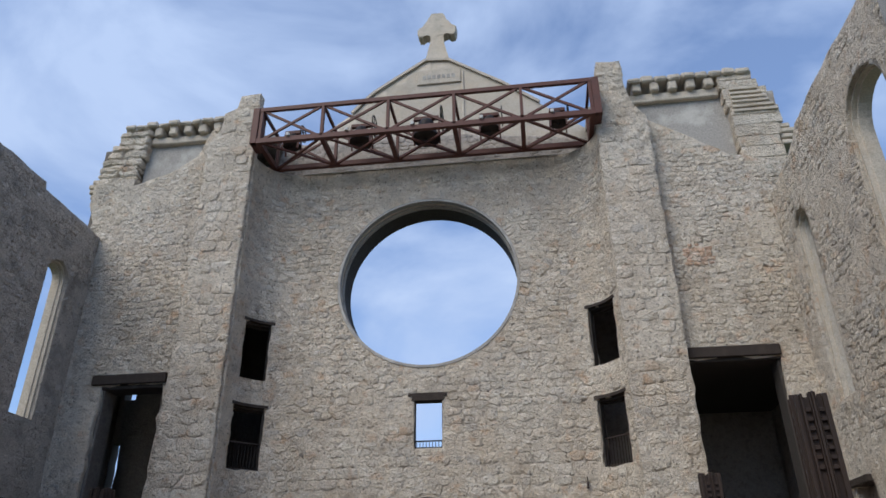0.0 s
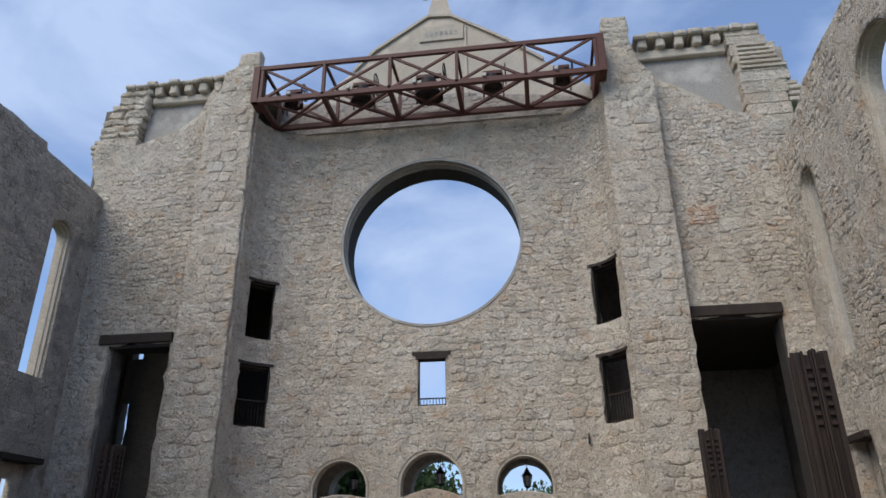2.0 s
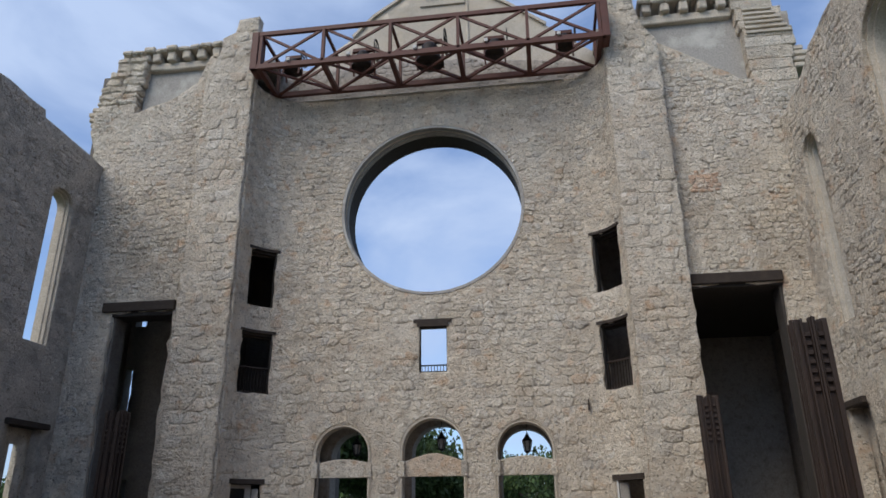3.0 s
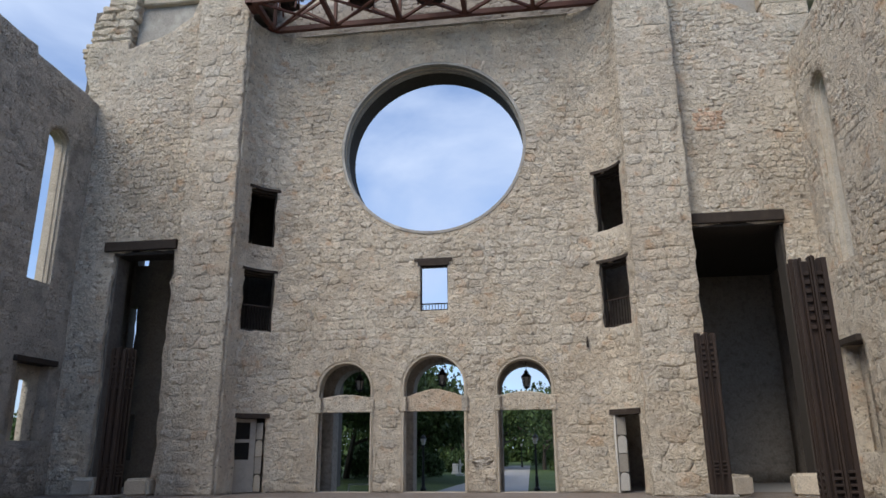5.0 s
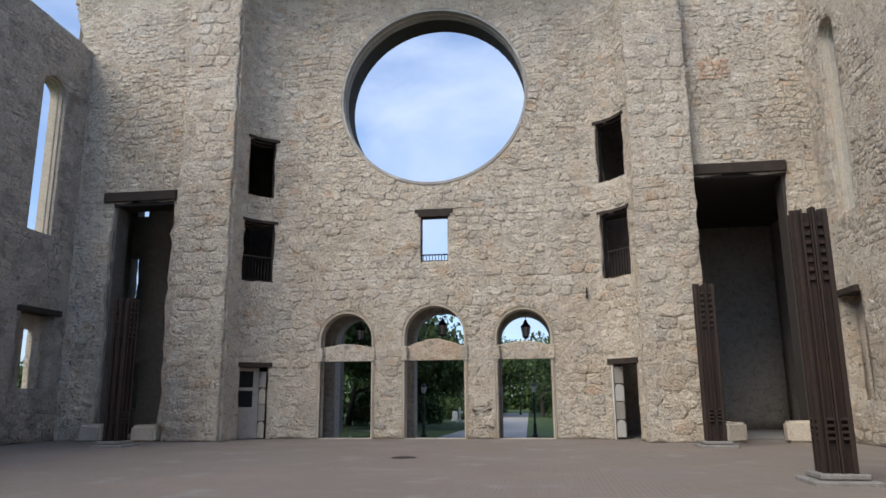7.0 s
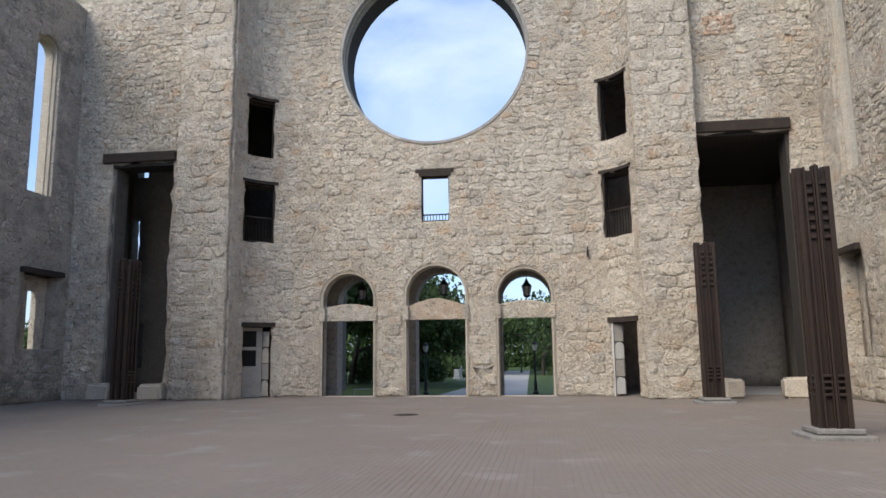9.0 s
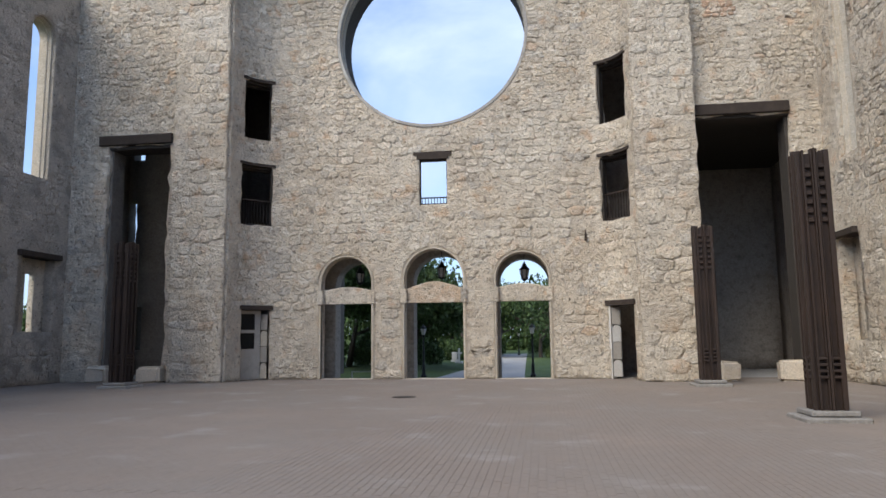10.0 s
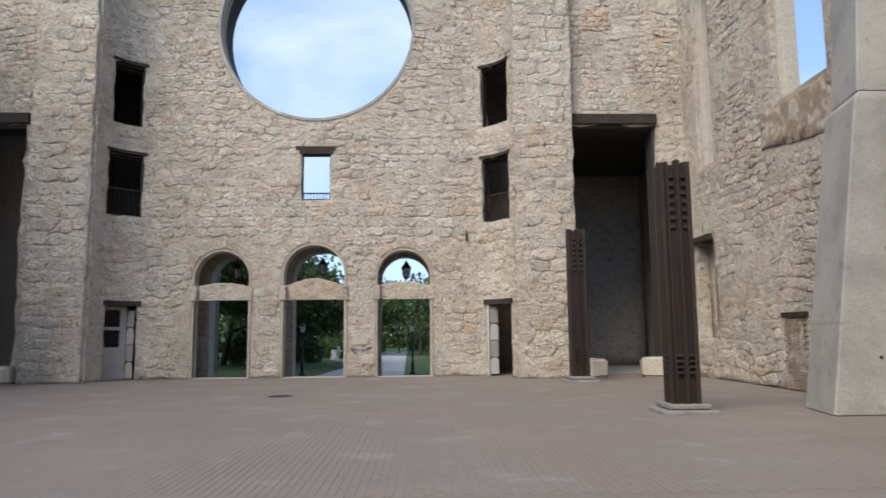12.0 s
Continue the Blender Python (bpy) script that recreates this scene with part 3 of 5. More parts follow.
# rough corners
pier_l = ragged(PIER_L, rag, 0.4, 0.05)
pier_r = ragged(PIER_R, rag, 0.4, 0.05)
wall_pier_left = wall("wall_pier_left", plane_y(PIER_Y), pier_l, [], lambda u, v: 0.5, M_MORTAR, "tall pier of large pale limestone blocks beside the round window", 3, 0.26, 0.026)
wall_pier_right = wall("wall_pier_right", plane_y(PIER_Y), pier_r, [], lambda u, v: 0.5, M_MORTAR, "tall pier of large pale limestone blocks carrying the steel truss", 4, 0.26, 0.026)

# ---- tower bays outside the piers, with tall openings into dark rooms ----
BAY_L = [(-20.1, 0), (-14.4, 0), (-14.4, 22.6), (-14.8, 22.3), (-15.3, 20.9), (-16.6, 20.05), (-17.5, 19.8), (-18.3, 19.5), (-18.35, 19.9), (-20.3, 19.9), (-20.35, 18.6), (-20.0, 17.6)]
BAY_R = [(5.4, 0), (10.6, 0), (10.6, 16.3), (11.1, 17.9), (10.2, 18.3), (8.95, 18.6), (7.3, 19.8), (6.2, 20.5), (5.4, 21.2)]
OPEN_L = rect(-17.72, -15.0, -0.5, 9.7)
OPEN_R = rect(5.72, 9.1, -0.5, 9.65)
PATCH_ZONE = ragged([(6.28, 13.55), (7.2, 13.4), (7.7, 13.7), (7.5, 14.3), (6.7, 14.55), (6.3, 14.4)], rag, 0.3, 0.08)
bay_l, bay_r = ragged(BAY_L, rag, 0.4, 0.06), ragged(BAY_R, rag, 0.4, 0.06)
hole_l, hole_r = ragged(OPEN_L, rag, 0.45, 0.09), ragged(OPEN_R, rag, 0.45, 0.09)
wall_bay_left = wall("wall_bay_left", plane_y(BAY_Y), bay_l, [hole_l], lambda u, v: 1.0, M_MORTAR, "broken rubble wall with a tall dark opening under a timber lintel", 5, 0.26, 0.034)
wall_bay_right = wall("wall_bay_right", plane_y(BAY_Y), bay_r, [hole_r], lambda u, v: 1.0, M_MORTAR, "broken rubble wall with a tall dark opening under a timber lintel", 6, 0.26, 0.034)
for owner, x0, x1, z in ((wall_bay_left, -18.15, -14.9, 9.72), (wall_bay_right, 5.78, 9.14, 9.67)):
    bm = bmesh.new()
    box(bm, x0, x1, BAY_Y - 0.12, BAY_Y + 0.9, z, z + 0.42, 0.03)
    part("lintel", bm, M_TIMBER, owner, "heavy dark timber lintel beam")


# dark linings added on jambs and heads paint the openings' shade
for owner, x0, x1 in ((wall_bay_left, -17.72, -15.0), (wall_bay_right, 5.72, 9.1)):
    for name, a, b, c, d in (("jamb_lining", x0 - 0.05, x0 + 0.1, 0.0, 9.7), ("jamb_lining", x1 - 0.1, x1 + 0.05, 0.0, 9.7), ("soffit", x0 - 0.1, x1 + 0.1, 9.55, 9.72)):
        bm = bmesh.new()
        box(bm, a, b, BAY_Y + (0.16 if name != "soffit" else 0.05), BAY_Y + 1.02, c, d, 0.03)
        part(name, bm, M_DEEP_SHADE if owner is wall_bay_right or name == "soffit" else M_GLOOM, owner, "dark lining standing in for shade inside the tall opening")


def rough_box(bm, x0, x1, y0, y1, z0, z1, amount=0.04, bevel=0.05):
    vs = box(bm, x0, x1, y0, y1, z0, z1, bevel)
    es = list({e for v in vs for e in v.link_edges if e.calc_length() > 0.25})
    bmesh.ops.subdivide_edges(bm, edges=es, cuts=2, use_grid_fill=True)
    for v in bm.verts:
        v.co += noise.noise_vector(v.co * 2.3) * amount + noise.noise_vector(v.co * 7.0) * amount * 0.4


def tower_top(owner, x_in, x_out, s, cap):
    """Set-back plastered panel, stepped corner pilaster and corbelled cornice on top of a bay. s: the way outwards."""
    y = BAY_Y
    bm = bmesh.new()
    lo, hi = sorted((x_in, x_out - s * 1.1))
    box(bm, lo, hi, y + 0.55, y + 1.0, 17.2, 22.55)
    part("panel", bm, M_PLASTER, owner, "smooth grey cement render panel, stained")
    # pilaster of dressed blocks, each course a block of its own, stepping in at the top
    z, k = 17.9 if s > 0 else 19.7, 0
    prng = random.Random(20 + int(s))
    while z < 22.9:
        h = prng.uniform(0.26, 0.5) if s < 0 else prng.uniform(0.42, 0.62)
        f = min(1, max(0, (z - 20.2) / 2.8))
        outer_x = x_out + s * (1.0 * (1 - f) * (1 if z > 19.8 else 0.72) + prng.uniform(-0.08, 0.08))
        inner_x = x_out - s * (1.05 + 0.42 * f + prng.uniform(-0.07, 0.07))
        split = inner_x + (outer_x - inner_x) * prng.uniform(0.35, 0.65)
        for a, b in ((inner_x, split), (split, outer_x)) if prng.random() < 0.8 and s < 0 else ((inner_x, outer_x),):
            lo, hi = sorted((a, b))
            bm = bmesh.new()
            rough_box(bm, lo + 0.004, hi - 0.004, y + prng.uniform(0.0, 0.06 if s < 0 else 0.015), y + 1.3, z, z + h - 0.006, 0.1 if s < 0 else 0.035, 0.08 if s < 0 else 0.03)
            part("pilaster_block", bm, M_STONE, owner)
        z += h
        k += 1
    if s > 0:
        for q in range(6):
            z = 20.75 + 0.24 * q
            bm = bmesh.new()
            rough_box(bm, x_out - 1.0, x_out + 0.85 - 0.13 * q, y - 0.08, y + 0.4, z, z + 0.13, 0.02, 0.02)
            part("pilaster_slab", bm, M_TRIM, owner)
    # cornice
    lo, hi = sorted((x_in, x_out - s * 1.35))
    bm = bmesh.new()
    rough_box(bm, lo, hi, y + 0.3, y + 1.1, 22.0, 22.45, 0.05)
    part("cornice_band", bm, M_TRIM, owner)
    n = 5
    for i in range(n):
        x = lo + (hi - lo) * (i + 0.5) / n
        bm = bmesh.new()
        rough_box(bm, x - 0.2, x + 0.2, y + 0.02, y + 0.6, 22.4, 22.9, 0.04, 0.06)
        part("corbel", bm, M_TRIM, owner)
    lo, hi = sorted((x_in, x_out + s * 0.05))
    m = 9
    for i in range(m):
        a, b = lo + (hi - lo) * i / m, lo + (hi - lo) * (i + 1) / m
        bm = bmesh.new()
        rough_box(bm, a + 0.01, b - 0.01, y - 0.12 + prng.uniform(-0.07, 0.07), y + 1.2, 22.86, 23.12 + prng.uniform(-0.06, 0.08), 0.05, 0.07)
        part("cornice_slab", bm, M_TRIM, owner, "weathered stone cornice slab")
    # carved bracket at the outer corner
    bm = bmesh.new()
    for i, (w, zz) in enumerate(((0.3, 19.0), (0.42, 19.3), (0.5, 19.6), (0.35, 19.85))):
        lo, hi = sorted((x_out + s * 0.7, x_out + s * (0.85 + w)))
        box(bm, lo, hi, y + 0.1, y + 1.0, zz, zz + 0.24, 0.05)
    part("bracket", bm, M_TRIM, owner, "weathered carved capital")


tower_top(wall_bay_left, -14.2, -19.4, -1, 23.2)
tower_top(wall_bay_right, 5.2, 10.55, 1, 23.0)


# ---- rooms behind the tall openings ----
def slab(name, x0, x1, y0, y1, z0, z1, mat, label, category="wall"):
    bm = bmesh.new()
    box(bm, x0, x1, y0, y1, z0, z1)
    return tagged(part(name, bm, mat), label, category, kind="structure")


ROOM_BACK = 32.0
room_holes_l = [rect(-20.25, -19.65, 10.7, 11.5), ragged(rect(-20.42, -19.98, 5.6, 8.6), rag, 0.4, 0.05), rect(-19.75, -19.5, 1.2, 3.3)]
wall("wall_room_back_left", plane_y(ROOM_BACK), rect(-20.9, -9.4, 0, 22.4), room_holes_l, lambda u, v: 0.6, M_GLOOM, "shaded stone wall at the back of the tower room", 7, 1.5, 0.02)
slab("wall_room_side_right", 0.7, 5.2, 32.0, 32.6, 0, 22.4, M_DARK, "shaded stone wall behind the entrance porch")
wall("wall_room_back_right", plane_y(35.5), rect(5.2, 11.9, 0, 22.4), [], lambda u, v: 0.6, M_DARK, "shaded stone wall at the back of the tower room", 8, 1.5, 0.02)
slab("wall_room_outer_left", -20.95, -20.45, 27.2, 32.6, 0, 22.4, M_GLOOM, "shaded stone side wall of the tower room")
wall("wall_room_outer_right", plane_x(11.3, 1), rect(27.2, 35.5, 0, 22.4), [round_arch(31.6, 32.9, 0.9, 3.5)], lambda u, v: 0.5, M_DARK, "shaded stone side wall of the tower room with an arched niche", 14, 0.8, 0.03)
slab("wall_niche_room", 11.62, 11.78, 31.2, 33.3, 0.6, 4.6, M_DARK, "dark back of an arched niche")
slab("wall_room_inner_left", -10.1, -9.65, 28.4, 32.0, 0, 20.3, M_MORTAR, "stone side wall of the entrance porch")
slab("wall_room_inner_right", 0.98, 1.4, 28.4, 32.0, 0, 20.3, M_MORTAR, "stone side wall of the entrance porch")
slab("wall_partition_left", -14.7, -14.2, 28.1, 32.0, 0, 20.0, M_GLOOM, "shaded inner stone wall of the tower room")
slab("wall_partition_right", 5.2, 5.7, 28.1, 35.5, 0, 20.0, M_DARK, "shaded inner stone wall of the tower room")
# added overhead, never in view, to block light from the left room
slab("ceiling_left", -20.5, -12.6, 27.3, 32.0, 15.0, 15.3, M_GLOOM, "tower room ceiling coloured dark to stand in for shade", "ceiling")
# this ceiling's black colour holds the shade at the top of the room
slab("ceiling_right", 4.6, 11.3, 27.3, 35.5, 9.75, 10.05, M_DEEP_SHADE, "tower room ceiling coloured dark to stand in for shade", "ceiling")
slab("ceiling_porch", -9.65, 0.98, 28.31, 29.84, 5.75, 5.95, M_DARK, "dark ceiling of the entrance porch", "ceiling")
# two hidden slabs added to stop sky light leaking in behind the corners
slab("ceiling_corner_left", -14.35, -12.75, 26.25, 29.3, 13.5, 13.8, M_DARK, "dark slab added out of sight to keep light from the corner", "ceiling")
slab("ceiling_corner_right", 4.1, 5.55, 26.25, 29.3, 13.5, 13.8, M_DARK, "dark slab added out of sight to keep light from the corner", "ceiling")
# unseen covers added on the towers so their insides stay dark
slab("roof_left", -20.6, -12.0, 27.4, 32.3, 22.4, 22.7, M_PLASTER, "flat grey cover added out of sight to keep the tower dark", "roof")
slab("roof_right", 3.4, 11.9, 27.4, 36.1, 22.4, 22.7, M_PLASTER, "flat grey cover added out of sight to keep the tower dark", "roof")

# outer leaf of the porch with its three arches
porch_holes = [round_arch(XC + a, XC + b, -1.5, s) for a, b, _, s in ARCHES]
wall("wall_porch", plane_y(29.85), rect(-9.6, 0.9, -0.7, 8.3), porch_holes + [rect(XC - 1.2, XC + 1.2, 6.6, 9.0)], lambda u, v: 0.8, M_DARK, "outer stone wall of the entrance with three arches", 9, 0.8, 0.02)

# ---- gable behind the truss, with its stone cross ----
GABLE = [(-11.9, 20.37), (3.6, 20.37), (3.6, 22.5), (1.25, 24.45), (-0.6, 25.95), (-3.4, 27.85), (-4.65, 27.95), (-7.5, 26.0), (-8.6, 24.8), (-11.9, 22.2)]
wall_gable = wall("wall_gable", plane_y(29.0), ragged(GABLE, rag, 0.6, 0.04), [], lambda u, v: 0.9, M_TRIM, "pale dressed limestone gable above the round window", 10, 0.8, 0.01)
bm = bmesh.new()
for (x0, z0), (x1, z1) in zip(GABLE[3:9], GABLE[4:9]):
    bar(bm, (x0, 29.4, z0 + 0.05), (x1, 29.4, z1 + 0.05), 1.05, 0.14)
part("gable_coping", bm, M_TRIM, wall_gable, "grey weathered coping stones")
bm = bmesh.new()
box(bm, -5.1, -2.75, 28.9, 29.1, 26.3, 27.25, 0.02)
tablet = part("inscribed_tablet", bm, M_TRIM, wall_gable, "worn stone tablet with a carved line")
for k in range(7):
    bm = bmesh.new()
    box(bm, -4.8 + 0.26 * k, -4.62 + 0.26 * k, 28.885, 28.91, 26.6, 26.86)
    part("carved_mark", bm, M_PLASTER, tablet)
# stepped courses of the gable
bm = bmesh.new()
box(bm, -2.72, -2.6, 28.93, 29.1, 20.5, 27.1, 0.02)
part("pilaster_strip", bm, M_TRIM, wall_gable)


# weathered parapet between the towers, in front of the gable's foot
PARAPET = [(-12.25, 20.37), (3.5, 20.37), (3.5, 21.7), (0.8, 22.1), (-3.0, 22.6), (-7.0, 22.7), (-12.25, 22.75)]
parapet = ragged(PARAPET, rag, 0.5, 0.05)
wall_parapet = wall("wall_parapet", plane_y(28.55), parapet, [], lambda u, v: 0.4, M_DARK, "dark weathered stone parapet behind the steel truss", 15, 0.4, 0.03)


def stone_cross():
    bm = bmesh.new()
    x, y = -4.05, 29.4
    out = [(-0.72, 28.05), (0.72, 28.05), (0.6, 28.35), (0.33, 29.3), (0.28, 29.75)]
    # right side of a cross with lobed arms, then mirrored
    side = [(0.3, 29.75), (0.36, 29.93), (0.62, 30.02), (0.8, 29.84), (1.0, 29.88), (1.09, 30.08), (1.1, 30.42), (0.98, 30.58), (0.76, 30.6), (0.64, 30.8), (0.6, 31.0), (0.46, 31.12), (0.42, 31.42), (0.3, 31.58)]
    pts = [(0.72, 28.05), (0.6, 28.4), (0.34, 29.3)] + side
    pts = [(x + a, z) for a, z in pts] + [(x - a, z) for a, z in reversed(pts)]
    front = [bm.verts.new((a, y - 0.3, z)) for a, z in pts]
    back = [bm.verts.new((a, y + 0.3, z)) for a, z in pts]
    bm.faces.new(front)
    bm.faces.new(back[::-1])
    for i in range(len(pts)):
        j = (i + 1) % len(pts)
        bm.faces.new((front[i], back[i], back[j], front[j]))
    es = [e for e in bm.edges if all(v.co.y < y for v in e.verts)]
    bmesh.ops.bevel(bm, geom=es, offset=0.05, segments=1, affect="EDGES")
    bmesh.ops.subdivide_edges(bm, edges=[e for e in bm.edges if e.calc_length() > 0.3], cuts=2)
    for v in bm.verts:
        v.co += noise.noise_vector(v.co * 3.0) * 0.025
    ob = part("stone_cross", bm, M_TRIM)
    return tagged(ob, "weathered limestone cross with lobed arms on the gable", "cross")


stone_cross()

# ---- side walls ----
LEFT_X, RIGHT_X = -19.4, 10.2
left_outer = [(-24, 0), (26.4, 0), (26.4, 16.75), (22.2, 16.95), (22.1, 17.25), (19.0, 17.3), (10.0, 17.3), (-24, 17.0)]
left_holes = [round_arch(23.47, 24.8, 8.05, 13.9), ragged(rect(23.7, 25.5, 2.0, 4.9), rag, 0.4, 0.03)]
right_outer = [(-24, 0), (26.4, 0), (26.4, 16.5), (24.7, 16.6), (23.0, 16.95), (22.5, 17.3), (20.5, 17.45), (16.0, 17.4), (-24, 17.2)]
right_holes = [round_arch(23.55, 24.8, 7.55, 13.95), round_arch(16.6, 19.2, 8.2, 14.4), ragged(rect(24.0, 25.5, 1.4, 4.85), rag, 0.4, 0.04)]
for k in range(3):
    left_holes.append(round_arch(12.0 - 9 * k, 14.6 - 9 * k, 8.2, 14.4))
    right_holes.append(round_arch(7.0 - 9 * k, 9.6 - 9 * k, 8.2, 14.4))
SILL_PATCH = ragged([(16.7, 6.55), (18.4, 6.75), (20.1, 7.0), (20.1, 8.1), (16.7, 8.05)], rag, 0.4, 0.05)
lo_ = ragged(left_outer, rag, 0.5, 0.04)
ro_ = ragged(right_outer, rag, 0.5, 0.05)
wall_left = wall("wall_left", plane_x(LEFT_X, -1), lo_, left_holes, lambda u, v: 0.65, M_SHADE_SOOT_MORTAR, "grey rubble nave wall with tall arched window openings", 12, 0.4, 0.045)
wall_right = wall("wall_right", plane_x(RIGHT_X, 1), ro_, right_holes, lambda u, v: 0.7, M_MORTAR, "grey rubble nave wall with tall arched window openings", 13, 0.4, 0.045)
# invented wall behind the camera, there only to shape the light
slab("wall_back", -20.2, 11.0, -24.6, -24.0, 0, 9, M_MORTAR, "plain stone wall added out of view behind the camera to shade the nave")
wall("wall_sill_patch", plane_x(RIGHT_X - 0.02, 1), SILL_PATCH, [], lambda u, v: 0.1, M_BRICK, "smooth brown mortared patch under the tall window", 33, 0.4, 0.01)
for owner, x, s, y0, y1, z in ((wall_left, LEFT_X, 1, 23.45, 25.75, 4.88), (wall_right, RIGHT_X, -1, 24.0, 25.7, 4.85)):
    bm = bmesh.new()
    lo, hi = sorted((x + s * 0.18, x - s * 0.5))
    box(bm, lo, hi, y0, y1, z, z + 0.22, 0.02)
    part("lintel", bm, M_TIMBER, owner, "flat dark weathered lintel")


def lancet_trim(x, s, a, b, bottom, spring, owner, depth=0.7):
    """Smooth dressed-stone lining inside an arched window."""
    bm = bmesh.new()
    rows = [(a, bottom, 1, 0)] + [((a + b) / 2 - (b - a) / 2 * math.cos(math.pi * k / 16), spring + (b - a) / 2 * math.sin(math.pi * k / 16), math.cos(math.pi * k / 16), -math.sin(math.pi * k / 16)) for k in range(17)] + [(b, bottom, -1, 0)]
    rings = []
    for u, v, nu, nv in rows:
        rings.append([bm.verts.new((x - s * d, u + nu * o, v + nv * o)) for o, d in ((-0.05, 0.15), (0.05, 0.15), (0.05, 0.3), (0.09, 0.32), (0.09, depth + 0.02), (-0.05, depth + 0.02))])
    for p, q in zip(rings, rings[1:]):
        for i in range(6):
            bm.faces.new((p[i], p[(i + 1) % 6], q[(i + 1) % 6], q[i]))
    part("window_lining", bm, M_TRIM, owner, "pale dressed-stone window lining")


lancet_trim(LEFT_X, 1, 23.47, 24.8, 8.05, 13.9, wall_left, 0.65)
lancet_trim(RIGHT_X, -1, 23.55, 24.8, 7.55, 13.95, wall_right)
lancet_trim(RIGHT_X, -1, 16.6, 19.2, 8.2, 14.4, wall_right)

# concrete buttress against the right wall
bm = bmesh.new()
def prism(bm, sections):
    rings = [[bm.verts.new(p) for p in s] for s in sections]
    for a, b in zip(rings, rings[1:]):
        for i in range(len(a)):
            bm.faces.new((a[i], a[(i + 1) % len(a)], b[(i + 1) % len(b)], b[i]))
    bm.faces.new(rings[0][::-1])
    bm.faces.new(rings[-1])
def fin(xa, xb, y0, y1, z):
    return [(xa, y0, z), (10.22, y0, z), (10.22, y1, z), (xb, y1, z)]
prism(bm, [fin(7.76, 8.05, 13.25, 14.8, 0), fin(8.66, 8.95, 13.25, 14.8, 6.25), fin(8.78, 9.05, 13.3, 14.75, 6.4)])
bmesh.ops.bevel(bm, geom=list(bm.edges), offset=0.03, segments=1, affect="EDGES")
buttress = tagged(part("buttress", bm, M_CONCRETE), "tapered grey concrete buttress against the nave wall", "buttress", kind="structure")
bm = bmesh.new()
prism(bm, [fin(8.78, 9.08, 13.35, 14.75, 6.41), fin(9.1, 9.4, 13.35, 14.75, 10.5), fin(9.4, 9.6, 13.35, 14.75, 16.8)])
bmesh.ops.bevel(bm, geom=list(bm.edges), offset=0.03, segments=1, affect="EDGES")
part("upper_shaft", bm, M_CONCRETE, buttress)
for z in (1.75,):
    f = z / 6.25
    xa, xb = 7.76 + 0.9 * f, 8.05 + 0.9 * f
    bm = bmesh.new()
    prism(bm, [fin(xa - 0.003, xb - 0.003, 13.247, 14.803, z), fin(xa + 0.002, xb + 0.002, 13.247, 14.803, z + 0.05)])
    part("pour_line", bm, M_CONCRETE, buttress, "grey casting seam")
# flat black discs imitate the darkness inside formwork tie holes
for z in (1.1, 3.2, 5.3):
    for x in (8.6 + 0.14 * z, 9.3 + 0.08 * z):
        bm = bmesh.new()
        lathe(bm, [(0.035, 0), (0.035, 0.012)], seg=10)
        bmesh.ops.transform(bm, verts=bm.verts, matrix=Matrix.Translation((min(x, 10.0), 13.25, z)) @ Matrix.Rotation(math.pi / 2, 4, "X"))
        part("tie_hole", bm, M_IRON, buttress, "black disc standing in for the shade in a formwork tie hole")
# broken footing of old rubble at the foot of the buttress
brk = random.Random(66)
for k in range(9):
    bm = bmesh.new()
    x = 8.75 + 0.16 * k
    rough_box(bm, x, x + brk.uniform(0.14, 0.2), 13.1, 13.35, 0.0, brk.uniform(0.18, 0.45), 0.03, 0.03)
    part("rubble_piece", bm, M_STONE, buttress, "broken rubble at the foot")

# ---- ground ----
bm = bmesh.new()
OUT_Z = -0.6
# court and tower rooms, a step down through the portals, then lawn to the horizon: one sheet
xs = [-900, -9.72, -9.66, 0.99, 1.05, 900]
ys = [-900, 28.34, 28.38, 32.7, 32.75, 300, 1500]
def level(x, y):
    return OUT_Z if y > 32.72 or (y > 28.36 and -9.67 < x < 1.0) else -0.012
grid = [[bm.verts.new((x, y, level(x, y))) for x in xs] for y in ys]
for a, b in zip(grid, grid[1:]):
    for i in range(len(xs) - 1):
        bm.faces.new((a[i], a[i + 1], b[i + 1], b[i]))
ground = tagged(part("ground", bm, M_GRASS), "mown green lawn around the ruin", "ground", kind="structure")
slab_bm = bmesh.new()
box(slab_bm, -20.0, 10.8, -24.0, 28.33, -0.3, -0.004)
floor = tagged(part("floor", slab_bm, M_JOINT), "dusty pinkish-grey clay paver floor of the roofless nave", "floor", kind="structure")
slab("floor_room_left", -20.9, -9.75, 28.35, 32.5, -0.3, -0.004, M_PATH, "dusty concrete floor of the tower room", "floor")
slab("floor_room_right", 1.1, 11.6, 28.35, 36.0, -0.3, -0.004, M_PATH, "dusty concrete floor of the tower room", "floor")
slab("floor_porch", -9.6, 0.95, 28.4, 31.6, OUT_Z - 0.3, OUT_Z + 0.015, M_PATH, "worn concrete floor of the entrance porch", "floor")
bm = bmesh.new()
box(bm, -10.2, 1.6, 27.82, 28.34, -0.2, 0.012, 0.01)
part("threshold", bm, M_TRIM, floor, "worn stone threshold under the arches")


